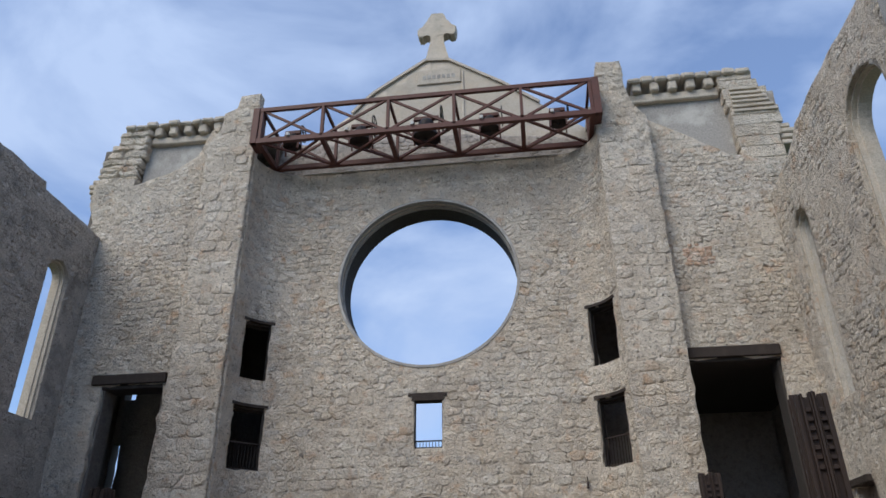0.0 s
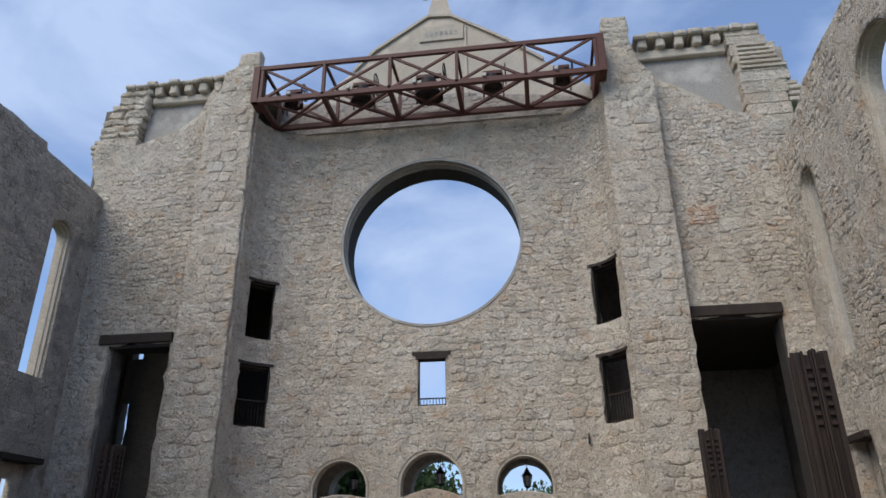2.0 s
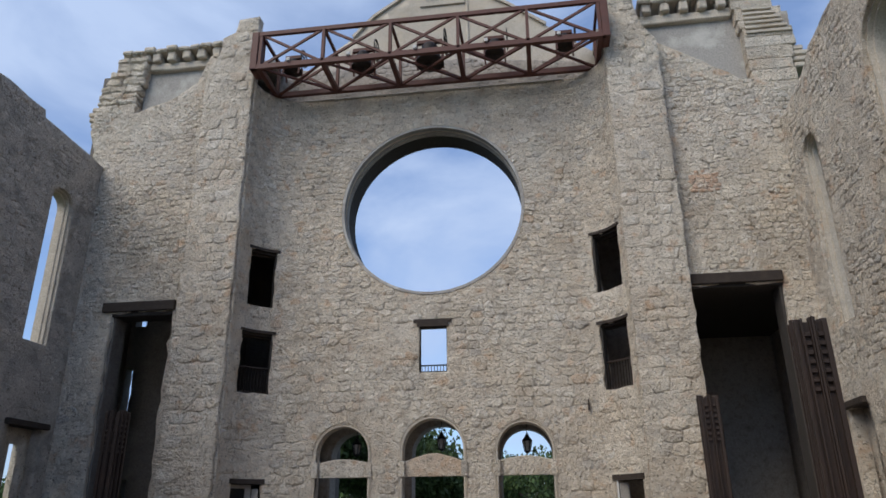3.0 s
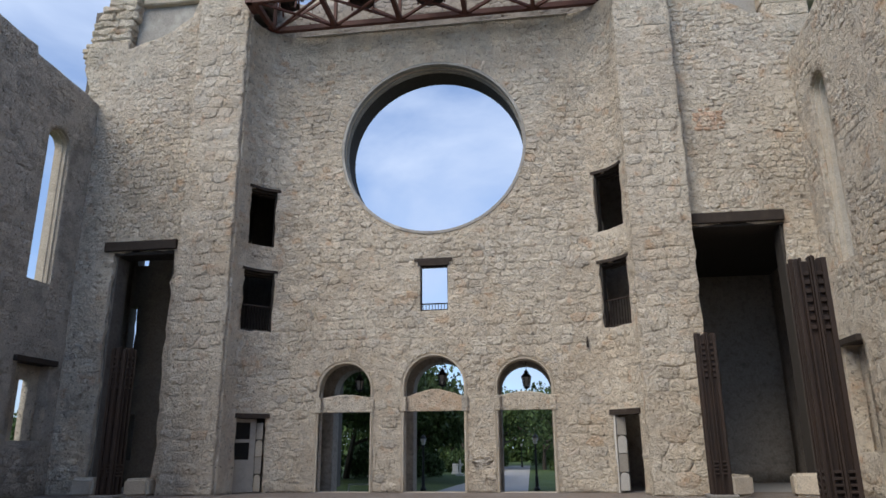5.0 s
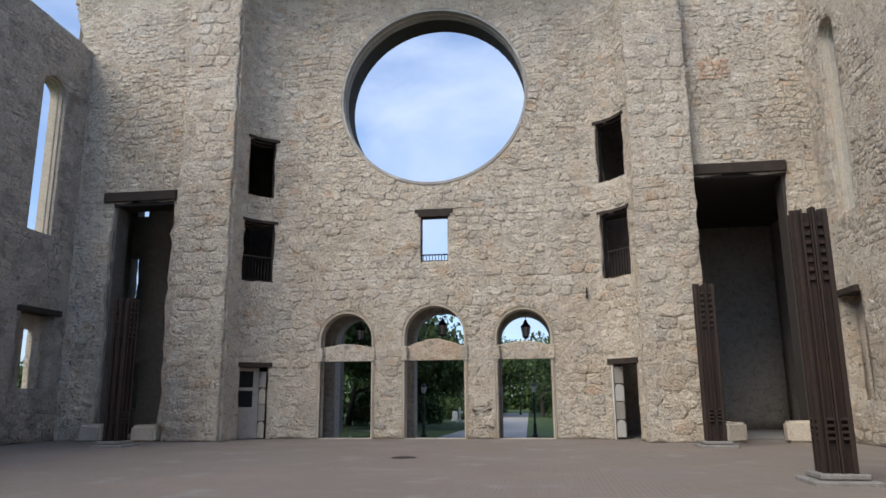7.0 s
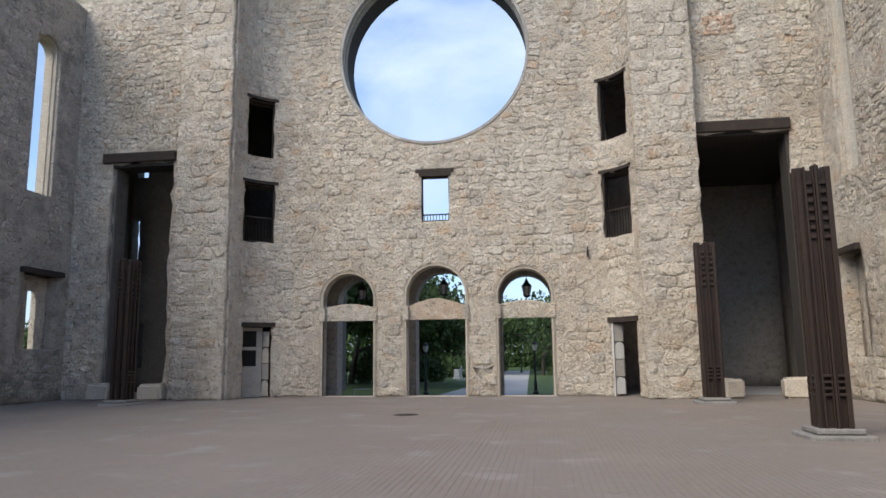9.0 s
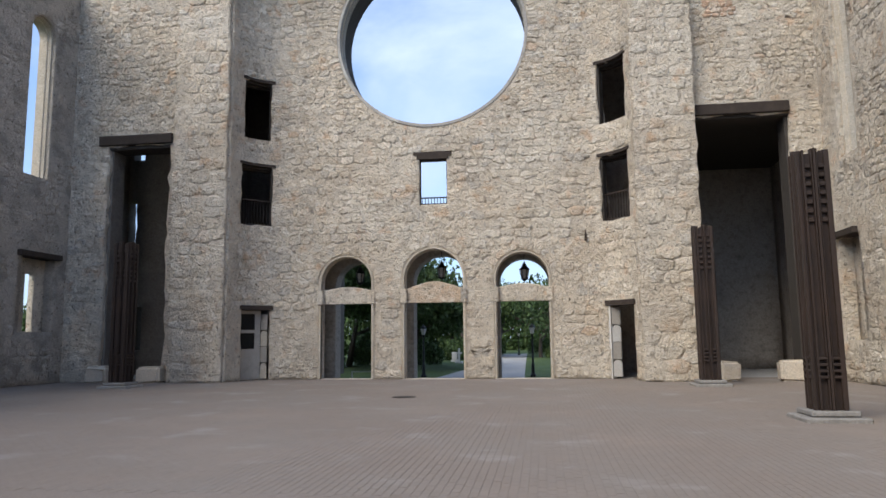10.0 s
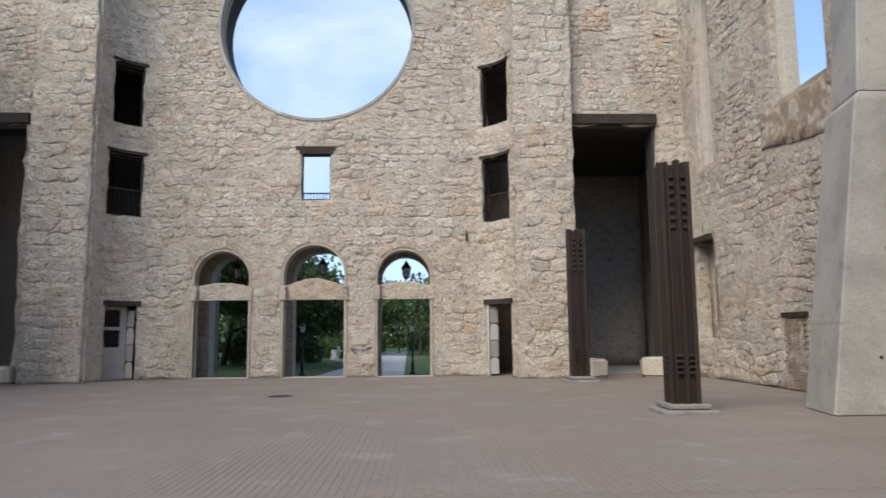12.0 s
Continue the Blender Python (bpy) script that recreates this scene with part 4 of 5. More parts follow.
# ---- steel posts standing where the nave columns were ----
def steel_post(x, y, turn=0):
    thing = tagged(new("steel_post"), "ribbed dark brown steel post on a concrete footing", "post", "steel posts in the nave")
    H0, H1 = 0.2, 5.12
    bm = bmesh.new()
    box(bm, -0.56, 0.56, -0.56, 0.56, -0.05, 0.09, 0.03)
    part("footing", bm, M_FOOTING, thing, "worn grey concrete slab")
    bm = bmesh.new()
    box(bm, -0.42, 0.42, -0.42, 0.42, 0.1, H0, 0.02)
    part("plinth", bm, M_FOOTING, thing, "worn grey concrete plinth")
    bm = bmesh.new()
    box(bm, -0.225, 0.225, -0.225, 0.225, H0, H1 - 0.06)
    core = part("core", bm, M_STEEL, thing)
    # vertical ribs on each side, of uneven heights at the top
    prng = random.Random(3)
    for q in range(4):
        m = Matrix.Rotation(q * math.pi / 2, 4, "Z") @ Matrix.Diagonal((0.86, 0.86, 1, 1))
        for i, (c, w, p, dz) in enumerate(((-0.335, 0.07, 0.0, -0.03), (-0.235, 0.045, 0.05, 0.0), (0.0, 0.05, 0.08, 0.04), (0.055, 0.025, 0.06, 0.02), (-0.055, 0.025, 0.06, 0.02), (0.235, 0.045, 0.05, 0.0))):
            bm = bmesh.new()
            box(bm, c - w / 2, c + w / 2, -0.30 - p, -0.2, H0, H1 + dz + prng.uniform(-0.02, 0.02), 0.005, m)
            part("rib", bm, M_STEEL, thing)
        for sx in (-0.145, 0.145):
            for k in range(7):
                z = 3.72 + 0.175 * k
                bm = bmesh.new()
                box(bm, sx - 0.062, sx + 0.062, -0.335, -0.25, z, z + 0.075, 0.008, m)
                part("louvre", bm, M_STEEL, core)
            for k in range(4):
                z = 0.78 + 0.115 * k
                bm = bmesh.new()
                box(bm, sx - 0.075, sx + 0.075, -0.37, -0.25, z, z + 0.05, 0.008, m)
                part("louvre", bm, M_STEEL, core)
    thing.matrix_world = pose(x, y, 0, 0, 0, turn)
    return thing


post = steel_post(5.25, 14.25, 0)
for x, y in ((5.25, 23.6), (-14.75, 23.1), (-14.75, 14.3), (5.25, 5.0), (-14.75, 5.0)):
    copy_thing(post, pose(x, y, 0))

# blind backs and slits in the low side windows
wall("wall_niche_left", plane_x(LEFT_X - 0.42, -1), rect(23.6, 25.6, 1.9, 5.0), [ragged(rect(24.45, 24.95, 2.05, 4.3), rag, 0.4, 0.03)], lambda u, v: 0.24, M_MORTAR, "mortared stone infill with a narrow slit window", 31, 0.5, 0.02)
wall("wall_niche_right", plane_x(RIGHT_X + 0.42, 1), rect(23.9, 25.6, 1.3, 4.95), [], lambda u, v: 0.25, M_MORTAR, "mortared stone infill of an old window", 32, 0.5, 0.02)

# bricked-up doorway in the right wall
bm = bmesh.new()
box(bm, RIGHT_X - 0.1, RIGHT_X + 0.2, 18.25, 19.5, 2.0, 2.14, 0.01)
part("lintel", bm, M_TIMBER, wall_right, "dark timber lintel")
brick_bm = bmesh.new()
box(brick_bm, -0.5, 0.5, -0.5, 0.5, -0.5, 0.5, 0.05)
brick_me = bpy.data.meshes.new("brick")
brick_bm.to_mesh(brick_me)
brick_bm.free()
brick_me.materials.append(M_BRICK)
brng = random.Random(8)
for r in range(24):
    for c in range(5):
        y = 18.36 + (c + 0.5 * (r % 2)) * 0.225
        if y > 19.35:
            continue
        ob = new("brick", brick_me)
        ob.matrix_world = Matrix.Translation((RIGHT_X - 0.012 + brng.uniform(-0.008, 0.008), y + 0.1, 0.07 + r * 0.08)) @ Matrix.Diagonal((0.07, 0.212, 0.068, 1))
        ob.parent = wall_right

# ---- steel box truss with bells across the recess ----
truss = tagged(new("steel_truss"), "red-brown painted steel box truss holding bells between the piers", "truss")
TY0, TY1, TZ0, TZ1 = 25.0, 27.3, 20.52, 22.3
NODES = [-11.75, -8.8, -5.74, -2.72, 0.3, 3.34]
def steel(name, pairs, w, h=None):
    bm = bmesh.new()
    for a, b in pairs:
        bar(bm, a, b, w, h)
    return part(name, bm, M_RED_STEEL, truss)
for y in (TY0, TY1):
    steel("top_chord", [((-12.1, y, TZ1), (3.55, y, TZ1))], 0.16, 0.2)
    steel("bottom_chord", [((-12.1, y, TZ0), (3.55, y, TZ0))], 0.2, 0.24)
    for x in NODES:
        steel("upright", [((x, y, TZ0), (x, y, TZ1))], 0.2 if x in NODES[1:-1] else 0.13, 0.13)
    for a, b in zip(NODES, NODES[1:]):
        steel("brace", [((a, y, TZ0), (b, y, TZ1))], 0.09, 0.11)
        steel("brace", [((a, y + 0.02, TZ1), (b, y + 0.02, TZ0))], 0.09, 0.11)
for x in NODES:
    steel("cross_beam", [((x, TY0, TZ0), (x, TY1, TZ0))], 0.2, 0.22)
    steel("cross_beam", [((x, TY0, TZ1), (x, TY1, TZ1))], 0.12, 0.14)
for a, b in zip(NODES, NODES[1:]):
    steel("floor_brace", [((a, TY0, TZ0 - 0.02), (b, TY1, TZ0 - 0.02))], 0.1, 0.09)
    steel("floor_brace", [((a, TY1, TZ0 - 0.05), (b, TY0, TZ0 - 0.05))], 0.1, 0.09)
for x0, x1 in ((-12.16, -11.85), (3.42, 3.74)):
    bm = bmesh.new()
    box(bm, x0, x1, TY0 - 0.12, TY0 + 0.75, TZ0 - 0.12, TZ1 + 0.1, 0.015)
    part("end_plate", bm, M_RED_STEEL, truss)

def bell(x, r, z):
    """A bell on its headstock, with a wheel beside it."""
    thing = tagged(new("bell"), "dark bronze church bell hung in the steel truss", "bell", "bells in the truss")
    bm = bmesh.new()
    lathe(bm, [(r, 0), (r * 0.97, 0.06), (r * 0.78, r * 0.5), (r * 0.62, r * 1.0), (r * 0.55, r * 1.35), (r * 0.4, r * 1.55), (r * 0.12, r * 1.62)], seg=24)
    body = part("bell_body", bm, M_BRONZE, thing, smooth=True)
    bm = bmesh.new()
    box(bm, -r * 0.9, r * 0.9, -0.09, 0.09, r * 1.6, r * 1.6 + 0.2, 0.02)
    part("headstock", bm, M_RED_STEEL, thing)
    bm = bmesh.new()
    lathe(bm, [(0.05, -0.05), (0.09, 0.02), (0.03, 0.12), (0.025, r)], seg=10)
    part("clapper", bm, M_IRON, body)
    bm = bmesh.new()
    n, wr = 28, r * 0.95
    for k in range(n):
        a, b = 2 * math.pi * k / n, 2 * math.pi * (k + 1) / n
        bar(bm, (r + 0.08, wr * math.cos(a), r * 1.6 + wr * math.sin(a)), (r + 0.08, wr * math.cos(b), r * 1.6 + wr * math.sin(b)), 0.045)
    for k in range(3):
        a = math.pi * k / 3
        bar(bm, (r + 0.08, wr * math.cos(a), r * 1.6 + wr * math.sin(a)), (r + 0.08, -wr * math.cos(a), r * 1.6 - wr * math.sin(a)), 0.035)
    part("bell_wheel", bm, M_IRON, thing)
    for s in (-1, 1):
        bm = bmesh.new()
        bar(bm, (s * r * 0.9, -0.3, TZ0 - z + 0.1), (s * r * 0.9, 0.0, r * 1.65), 0.07)
        bar(bm, (s * r * 0.9, 0.3, TZ0 - z + 0.1), (s * r * 0.9, 0.0, r * 1.65), 0.07)
        part("bearing_frame", bm, M_RED_STEEL, thing)
    thing.matrix_world = Matrix.Translation((x, 26.15, z))


for x, r, z in ((-10.6, 0.42, 20.95), (-7.25, 0.55, 20.8), (-4.15, 0.66, 20.72), (-1.2, 0.5, 20.85), (1.9, 0.4, 20.95)):
    bell(x, r, z)
for x in (-10.35, -7.6, -4.6, -1.5, 1.6):
    bm = bmesh.new()
    box(bm, x - 0.08, x + 0.08, TY0 - 0.2, TY0 - 0.08, TZ0 + 0.1, TZ0 + 0.28, 0.02)
    lamp_ob = tagged(part("floodlight", bm, M_WHITE), "small white floodlight on the truss chord", "light", "floodlights on the truss")


# ---- doors in the rounded corners ----
def folded_leaf(owner, u0, u1, d0, d1, z0, tops, pale=M_WHITE):
    """A narrow folded leaf of four panels, arched and square in turn."""
    h = 0.66
    for k in range(4):
        bm = bmesh.new()
        za, zb = z0 + k * h, z0 + (k + 1) * h - 0.03
        n = 8
        arched = k in tops
        pts = [(0, za), (1, za)] + ([(0.5 + 0.5 * math.cos(math.pi * i / n), zb - 0.17 + 0.17 * math.sin(math.pi * i / n)) for i in range(n + 1)] if arched else [(1, zb), (0, zb)])
        lo = [bm.verts.new(middle(u0 + (u1 - u0) * f, z, d0 + (d1 - d0) * f)) for f, z in pts]
        hi = [bm.verts.new(middle(u0 + (u1 - u0) * f, z, d0 + (d1 - d0) * f + 0.06)) for f, z in pts]
        bm.faces.new(lo)
        bm.faces.new(hi[::-1])
        for i in range(len(pts)):
            j = (i + 1) % len(pts)
            bm.faces.new((lo[i], hi[i], hi[j], lo[j]))
        part("leaf_panel", bm, pale if arched else M_DOOR, owner, "pale arched panel" if arched else "grey flat panel")


door_left = tagged(new("door_1"), "closed pale grey door with two dark panes under a timber lintel", "door", kind="structure")
a, b = -8.0, -7.12
def door_slab(name, u0, u1, z0, z1, d0, d1, mat, owner, label=""):
    bm = bmesh.new()
    n = 3
    rows = [[bm.verts.new(middle(u0 + (u1 - u0) * k / n, z, d)) for z, d in ((z0, d0), (z1, d0), (z1, d1), (z0, d1))] for k in range(n + 1)]
    for p, q in zip(rows, rows[1:]):
        for i in range(4):
            bm.faces.new((p[i], p[(i + 1) % 4], q[(i + 1) % 4], q[i]))
    bm.faces.new(rows[0])
    bm.faces.new(rows[-1][::-1])
    return part(name, bm, mat, owner, label)
door_slab("door_panel", a, b, 0.02, 1.25, 0.3, 0.36, M_DOOR, door_left)
door_slab("stile", a, a + 0.07, 1.25, 2.8, 0.3, 0.36, M_DOOR, door_left)
door_slab("stile", b - 0.2, b, 1.25, 2.8, 0.3, 0.36, M_DOOR, door_left)
door_slab("rail", a, b, 1.9, 2.03, 0.29, 0.37, M_DOOR, door_left)
door_slab("rail", a, b, 2.68, 2.82, 0.3, 0.36, M_DOOR, door_left)
for z0, z1 in ((1.25, 1.9), (2.03, 2.68)):
    door_slab("pane", a + 0.07, b - 0.2, z0, z1, 0.325, 0.335, M_GLASS, door_left, "dark glass pane")
folded_leaf(door_left, -7.1, -6.9, 0.3, 0.08, 0.05, (0, 2), M_TRIM)
door_right = tagged(new("door_2"), "open folding door with white arched panels in a dark doorway", "door", kind="structure")
folded_leaf(door_right, 7.0, 7.2, 0.05, 0.3, 0.08, (0, 2))
door_slab("door_jamb", 6.9, 6.98, 0.0, 2.78, 0.0, 0.35, M_WHITE, door_right)

# small rusty iron bracket on the wall
bm = bmesh.new()
box(bm, 1.73, 1.81, FRONT_Y - 0.16, FRONT_Y + 0.05, 5.36, 5.6, 0.01)
box(bm, 1.75, 1.79, FRONT_Y - 0.12, FRONT_Y + 0.05, 5.59, 5.78, 0.01)
tagged(part("wall_bracket", bm, M_STEEL), "small rusty iron bracket fixed to the stone wall", "bracket")


# ---- blocks at the feet of the tall openings ----
def stone_block(x0, x1, y0, y1, h, seed):
    bm = bmesh.new()
    box(bm, x0, x1, y0, y1, -0.02, h, 0.0)
    bmesh.ops.bevel(bm, geom=list(bm.edges), offset=0.09, segments=3, affect="EDGES")
    for v in bm.verts:
        v.co += Vector((noise.noise(v.co * 2 + Vector((seed, 0, 0))), noise.noise(v.co * 2 + Vector((0, seed, 0))), noise.noise(v.co * 2 + Vector((0, 0, seed))))) * 0.06
    for v in bm.verts:
        v.co.z = max(v.co.z, -0.01)
    tagged(part("stone_block", bm, M_TRIM), "rounded pale limestone block at the foot of the opening", "block", "stone blocks by the openings")


for i, (x0, x1, h) in enumerate(((6.05, 6.75, 0.68), (8.05, 8.95, 0.72), (-17.9, -17.0, 0.66), (-15.75, -14.75, 0.64))):
    stone_block(x0, x1, 25.55, 26.15, h, 3.3 * i + 1)

# manhole cover
bm = bmesh.new()
lathe(bm, [(0.34, -0.02), (0.34, 0.006), (0.31, 0.009), (0.24, 0.007)], (-3.85, 19.3, 0), 28)
tagged(part("manhole_cover", bm, M_BRONZE), "round dark iron cover set in the paving", "manhole cover")


# ---- lanterns in the arches ----
def lantern(x, y, top, drop):
    thing = tagged(new("lantern"), "black iron hanging lantern with glass sides", "lantern", "lanterns in the arches")
    bm = bmesh.new()
    bar(bm, (0, 0, 0.42), (0, 0, 0.42 + drop), 0.025)
    part("chain", bm, M_IRON, thing)
    bm = bmesh.new()
    lathe(bm, [(0.27, 0.06), (0.24, 0.12), (0.14, 0.24), (0.1, 0.3), (0.11, 0.34), (0.05, 0.38), (0.06, 0.42), (0.015, 0.46)], seg=8)
    part("cap", bm, M_IRON, thing)
    bm = bmesh.new()
    for k in range(6):
        a = math.pi * k / 3
        bar(bm, (0.15 * math.cos(a), 0.15 * math.sin(a), -0.42), (0.23 * math.cos(a), 0.23 * math.sin(a), 0.07), 0.035)
    part("cage", bm, M_IRON, thing)
    bm = bmesh.new()
    lathe(bm, [(0.13, -0.4), (0.21, 0.06)], seg=6)
    part("glass", bm, M_DARK, thing, "grimy glass")
    bm = bmesh.new()
    lathe(bm, [(0.05, -0.52), (0.16, -0.44), (0.16, -0.4)], seg=8)
    part("base", bm, M_IRON, thing)
    thing.matrix_world = Matrix.Translation((x, y, top)) @ Matrix.Diagonal((0.82, 0.82, 0.82, 1))


lantern(-4.17, 29.2, 4.5, 0.8)
lantern(-0.69, 29.2, 4.35, 0.75)
lantern(-7.72, 29.2, 4.35, 0.75)


# ---- outside: path, lamp posts, trees, stones ----
bm = bmesh.new()
rows = [(30.7, -3.9, -0.5), (38.5, -4.3, -1.05), (60, -5.0, -1.5), (96, -5.8, -2.2)]
rings = [[bm.verts.new((x, y, OUT_Z + 0.02)) for x in (a, b)] + [bm.verts.new((b, y, OUT_Z - 0.1)), bm.verts.new((a, y, OUT_Z - 0.1))] for y, a, b in rows]
for p, q in zip(rings, rings[1:]):
    for i in range(4):
        bm.faces.new((p[i], p[(i + 1) % 4], q[(i + 1) % 4], q[i]))
tagged(part("path", bm, M_PATH), "pale concrete footpath through the lawn", "path", kind="structure")
bm = bmesh.new()
rings = [[bm.verts.new((x, y, OUT_Z + 0.02)) for x in (a, b)] + [bm.verts.new((b, y, OUT_Z - 0.1)), bm.verts.new((a, y, OUT_Z - 0.1))] for y, a, b in ((34, -6.2, -4.2), (46, -5.6, -4.4), (58, -4.9, -4.3))]
for p, q in zip(rings, rings[1:]):
    for i in range(4):
        bm.faces.new((p[i], p[(i + 1) % 4], q[(i + 1) % 4], q[i]))
tagged(part("path_branch", bm, M_PATH), "pale concrete footpath branching off", "path", kind="structure")


def park_lamp(x, y):
    thing = tagged(new("park_lamp"), "black iron park lamp post beside the path", "lamp post", "park lamp posts")
    bm = bmesh.new()
    lathe(bm, [(0.17, 0), (0.17, 0.12), (0.1, 0.2), (0.09, 0.7), (0.06, 0.76), (0.05, 2.3), (0.08, 2.36), (0.03, 2.42)], seg=12)
    part("pole", bm, M_IRON, thing)
    bm = bmesh.new()
    lathe(bm, [(0.09, 2.42), (0.17, 2.75)], seg=6)
    part("glass", bm, M_WHITE, thing, "frosted white glass")
    bm = bmesh.new()
    lathe(bm, [(0.2, 2.75), (0.12, 2.88), (0.04, 2.94), (0.01, 3.02)], seg=6)
    part("cap", bm, M_IRON, thing)
    thing.matrix_world = pose(x, y, OUT_Z)


park_lamp(-0.6, 40)
park_lamp(-6.82, 40)
park_lamp(-3.0, 88)

bm = bmesh.new()
for a, b in (((-9.12, 33, OUT_Z), (-9.12, 33, 0.06)), ((-9.12, 33, 0.06), (-7.4, 33, 0.06)), ((-7.4, 33, 0.06), (-7.4, 33, OUT_Z))):
    bar(bm, a, b, 0.05)
tagged(part("pipe_barrier", bm, M_WHITE), "low pale metal pipe barrier on the lawn", "barrier")


def tree(x, y, height, spread, seed, leaf_mat, leaves=2600, leaf=0.16, label="broad leafy green tree on the lawn", low=0.28):
    thing = tagged(new("tree"), label, "tree", "trees in the park")
    rng = random.Random(seed)
    bm = bmesh.new()
    tips = []

    def limb(p, d, length, r, level):
        n = 4
        pts = [p]
        for k in range(n):
            d = (d + Vector((rng.uniform(-1, 1), rng.uniform(-1, 1), rng.uniform(-0.3, 0.6))) * 0.16).normalized()
            pts.append(pts[-1] + d * length / n)
        rings = []
        for k, q in enumerate(pts):
            rr = r * (1 - 0.6 * k / n)
            t = d.cross(Vector((0.3, 1, 0.2))).normalized()
            s = d.cross(t).normalized()
            rings.append([bm.verts.new(q + rr * (math.cos(2 * math.pi * i / 6) * t + math.sin(2 * math.pi * i / 6) * s)) for i in range(6)])
        for g, h in zip(rings, rings[1:]):
            for i in range(6):
                bm.faces.new((g[i], g[(i + 1) % 6], h[(i + 1) % 6], h[i]))
        if level >= 2:
            tips.append(pts[-1])
            tips.append(pts[2])
            return
        for k in range(5 if level == 0 else 4):
            a = rng.uniform(0, 2 * math.pi)
            up = rng.uniform(0.15, 0.9)
            nd = Vector((math.cos(a), math.sin(a), up)).normalized()
            q = pts[rng.choice((2, 3, 4, 4))]
            limb(q, nd, length * rng.uniform(0.55, 0.8) * (spread / height * 1.5 if level == 0 else 1), r * 0.5, level + 1)

    limb(Vector((0, 0, -0.1)), Vector((0, 0, 1)), height * 0.5, height * 0.022 + 0.08, 0)
    part("trunk", bm, M_BARK, thing)
    verts, faces = [], []
    per = max(1, leaves // max(1, len(tips)))
    for tip in tips:
        for _ in range(per):
            o = tip + Vector((rng.gauss(0, 1) * spread * 0.13, rng.gauss(0, 1) * spread * 0.13, rng.gauss(0, 1) * height * 0.075))
            if o.z < height * low * 0.5:
                continue
            s = leaf * rng.uniform(0.6, 1.5)
            e = Euler((rng.uniform(0, 6.3), rng.uniform(0, 6.3), rng.uniform(0, 6.3))).to_matrix()
            k = len(verts)
            for c in ((-1, 0, 0), (0, -0.55, 0.1), (1, 0, 0), (0, 0.55, 0.1)):
                verts.append(o + e @ (Vector(c) * s))
            faces.append((k, k + 1, k + 2, k + 3))
    ob = new("crown", mesh_of("crown", verts, faces, leaf_mat))
    ob.parent = thing
    thing.matrix_world = pose(x, y, OUT_Z)


for x, y, h, sp, lm, nl in ((-9.8, 52, 6.0, 6.5, M_LEAF_DARK, 16000), (-15.5, 47, 11.5, 9.0, M_LEAF_DARK, 20000), (-16.0, 57, 11.0, 8.0, M_LEAF_DARK, 18000), (-7.5, 78, 7.5, 8.0, M_LEAF, 14000), (-20, 60, 12, 9, M_LEAF_DARK, 14000), (-11, 84, 8.5, 9, M_LEAF_DARK, 14000)):
    tree(x, y, h, sp, int(x * 10 + y), lm, nl, 0.17, low=0.16)
for x, y, h, sp, lm, nl in ((2.0, 66, 7.0, 6.0, M_LEAF_DARK, 1700), (-0.3, 78, 7.5, 6.0, M_LEAF_DARK, 1700), (-5.6, 90, 8.0, 7.0, M_LEAF, 5000), (3.5, 95, 9, 8, M_LEAF, 6000), (-11, 98, 10, 8, M_LEAF, 6000)):
    tree(x, y, h, sp, int(x * 10 + y), lm, nl, 0.2, "thin-leaved tree with spreading bare limbs on the lawn")



def shrub(x, y, w, h, seed, mat):
    rng = random.Random(seed)
    verts, faces = [], []
    for _ in range(3200):
        a, b = rng.uniform(0, 2 * math.pi), rng.random() ** 0.5
        r = w / 2 * b * (0.8 + 0.35 * noise.noise(Vector((math.cos(a) * 1.5, math.sin(a) * 1.5, seed))))
        o = Vector((r * math.cos(a), r * math.sin(a), h * rng.random() ** 0.7 * (1.05 - b * b * 0.6)))
        e = Euler((rng.uniform(0, 6.3), rng.uniform(0, 6.3), rng.uniform(0, 6.3))).to_matrix()
        s = rng.uniform(0.07, 0.18)
        k = len(verts)
        for c in ((-1, 0, 0), (0, -0.6, 0.1), (1, 0, 0), (0, 0.6, 0.1)):
            verts.append(o + e @ (Vector(c) * s))
        faces.append((k, k + 1, k + 2, k + 3))
    ob = new("shrub", mesh_of("shrub", verts, faces, mat))
    ob.matrix_world = pose(x, y, OUT_Z)
    tagged(ob, "dense dark green shrub on the lawn", "shrub", "shrubs in the park")


for i, (x, y, w, h) in enumerate(((-17.5, 54, 5, 3.0), (-14.0, 58, 5, 2.8), (-10.5, 60, 5, 2.4), (-8.6, 72, 5, 2.2), (-16.5, 66, 6, 3.2), (-12.8, 70, 6, 3.0), (2.2, 76, 5, 1.8), (-7.4, 92, 6, 2.6), (0.6, 98, 7, 2.6))):
    shrub(x, y, w, h, i + 5, M_LEAF_DARK if i < 6 else M_LEAF)

# far belt of woods
rng = random.Random(77)
verts, faces = [], []
for _ in range(52000):
    x = rng.uniform(-110, 70)
    hh = 8.5 + 2.5 * noise.noise(Vector((x * 0.12, 0, 3))) + 2.0 * noise.noise(Vector((x * 0.4, 0, 5)))
    o = Vector((x, 128 + rng.gauss(0, 4), OUT_Z + hh * rng.random() ** 1.2))
    e = Euler((rng.uniform(0, 6.3), rng.uniform(0, 6.3), rng.uniform(0, 6.3))).to_matrix()
    s = rng.uniform(0.25, 0.6)
    k = len(verts)
    for c in ((-1, 0, 0), (0, -0.6, 0.1), (1, 0, 0), (0, 0.6, 0.1)):
        verts.append(o + e @ (Vector(c) * s))
    faces.append((k, k + 1, k + 2, k + 3))
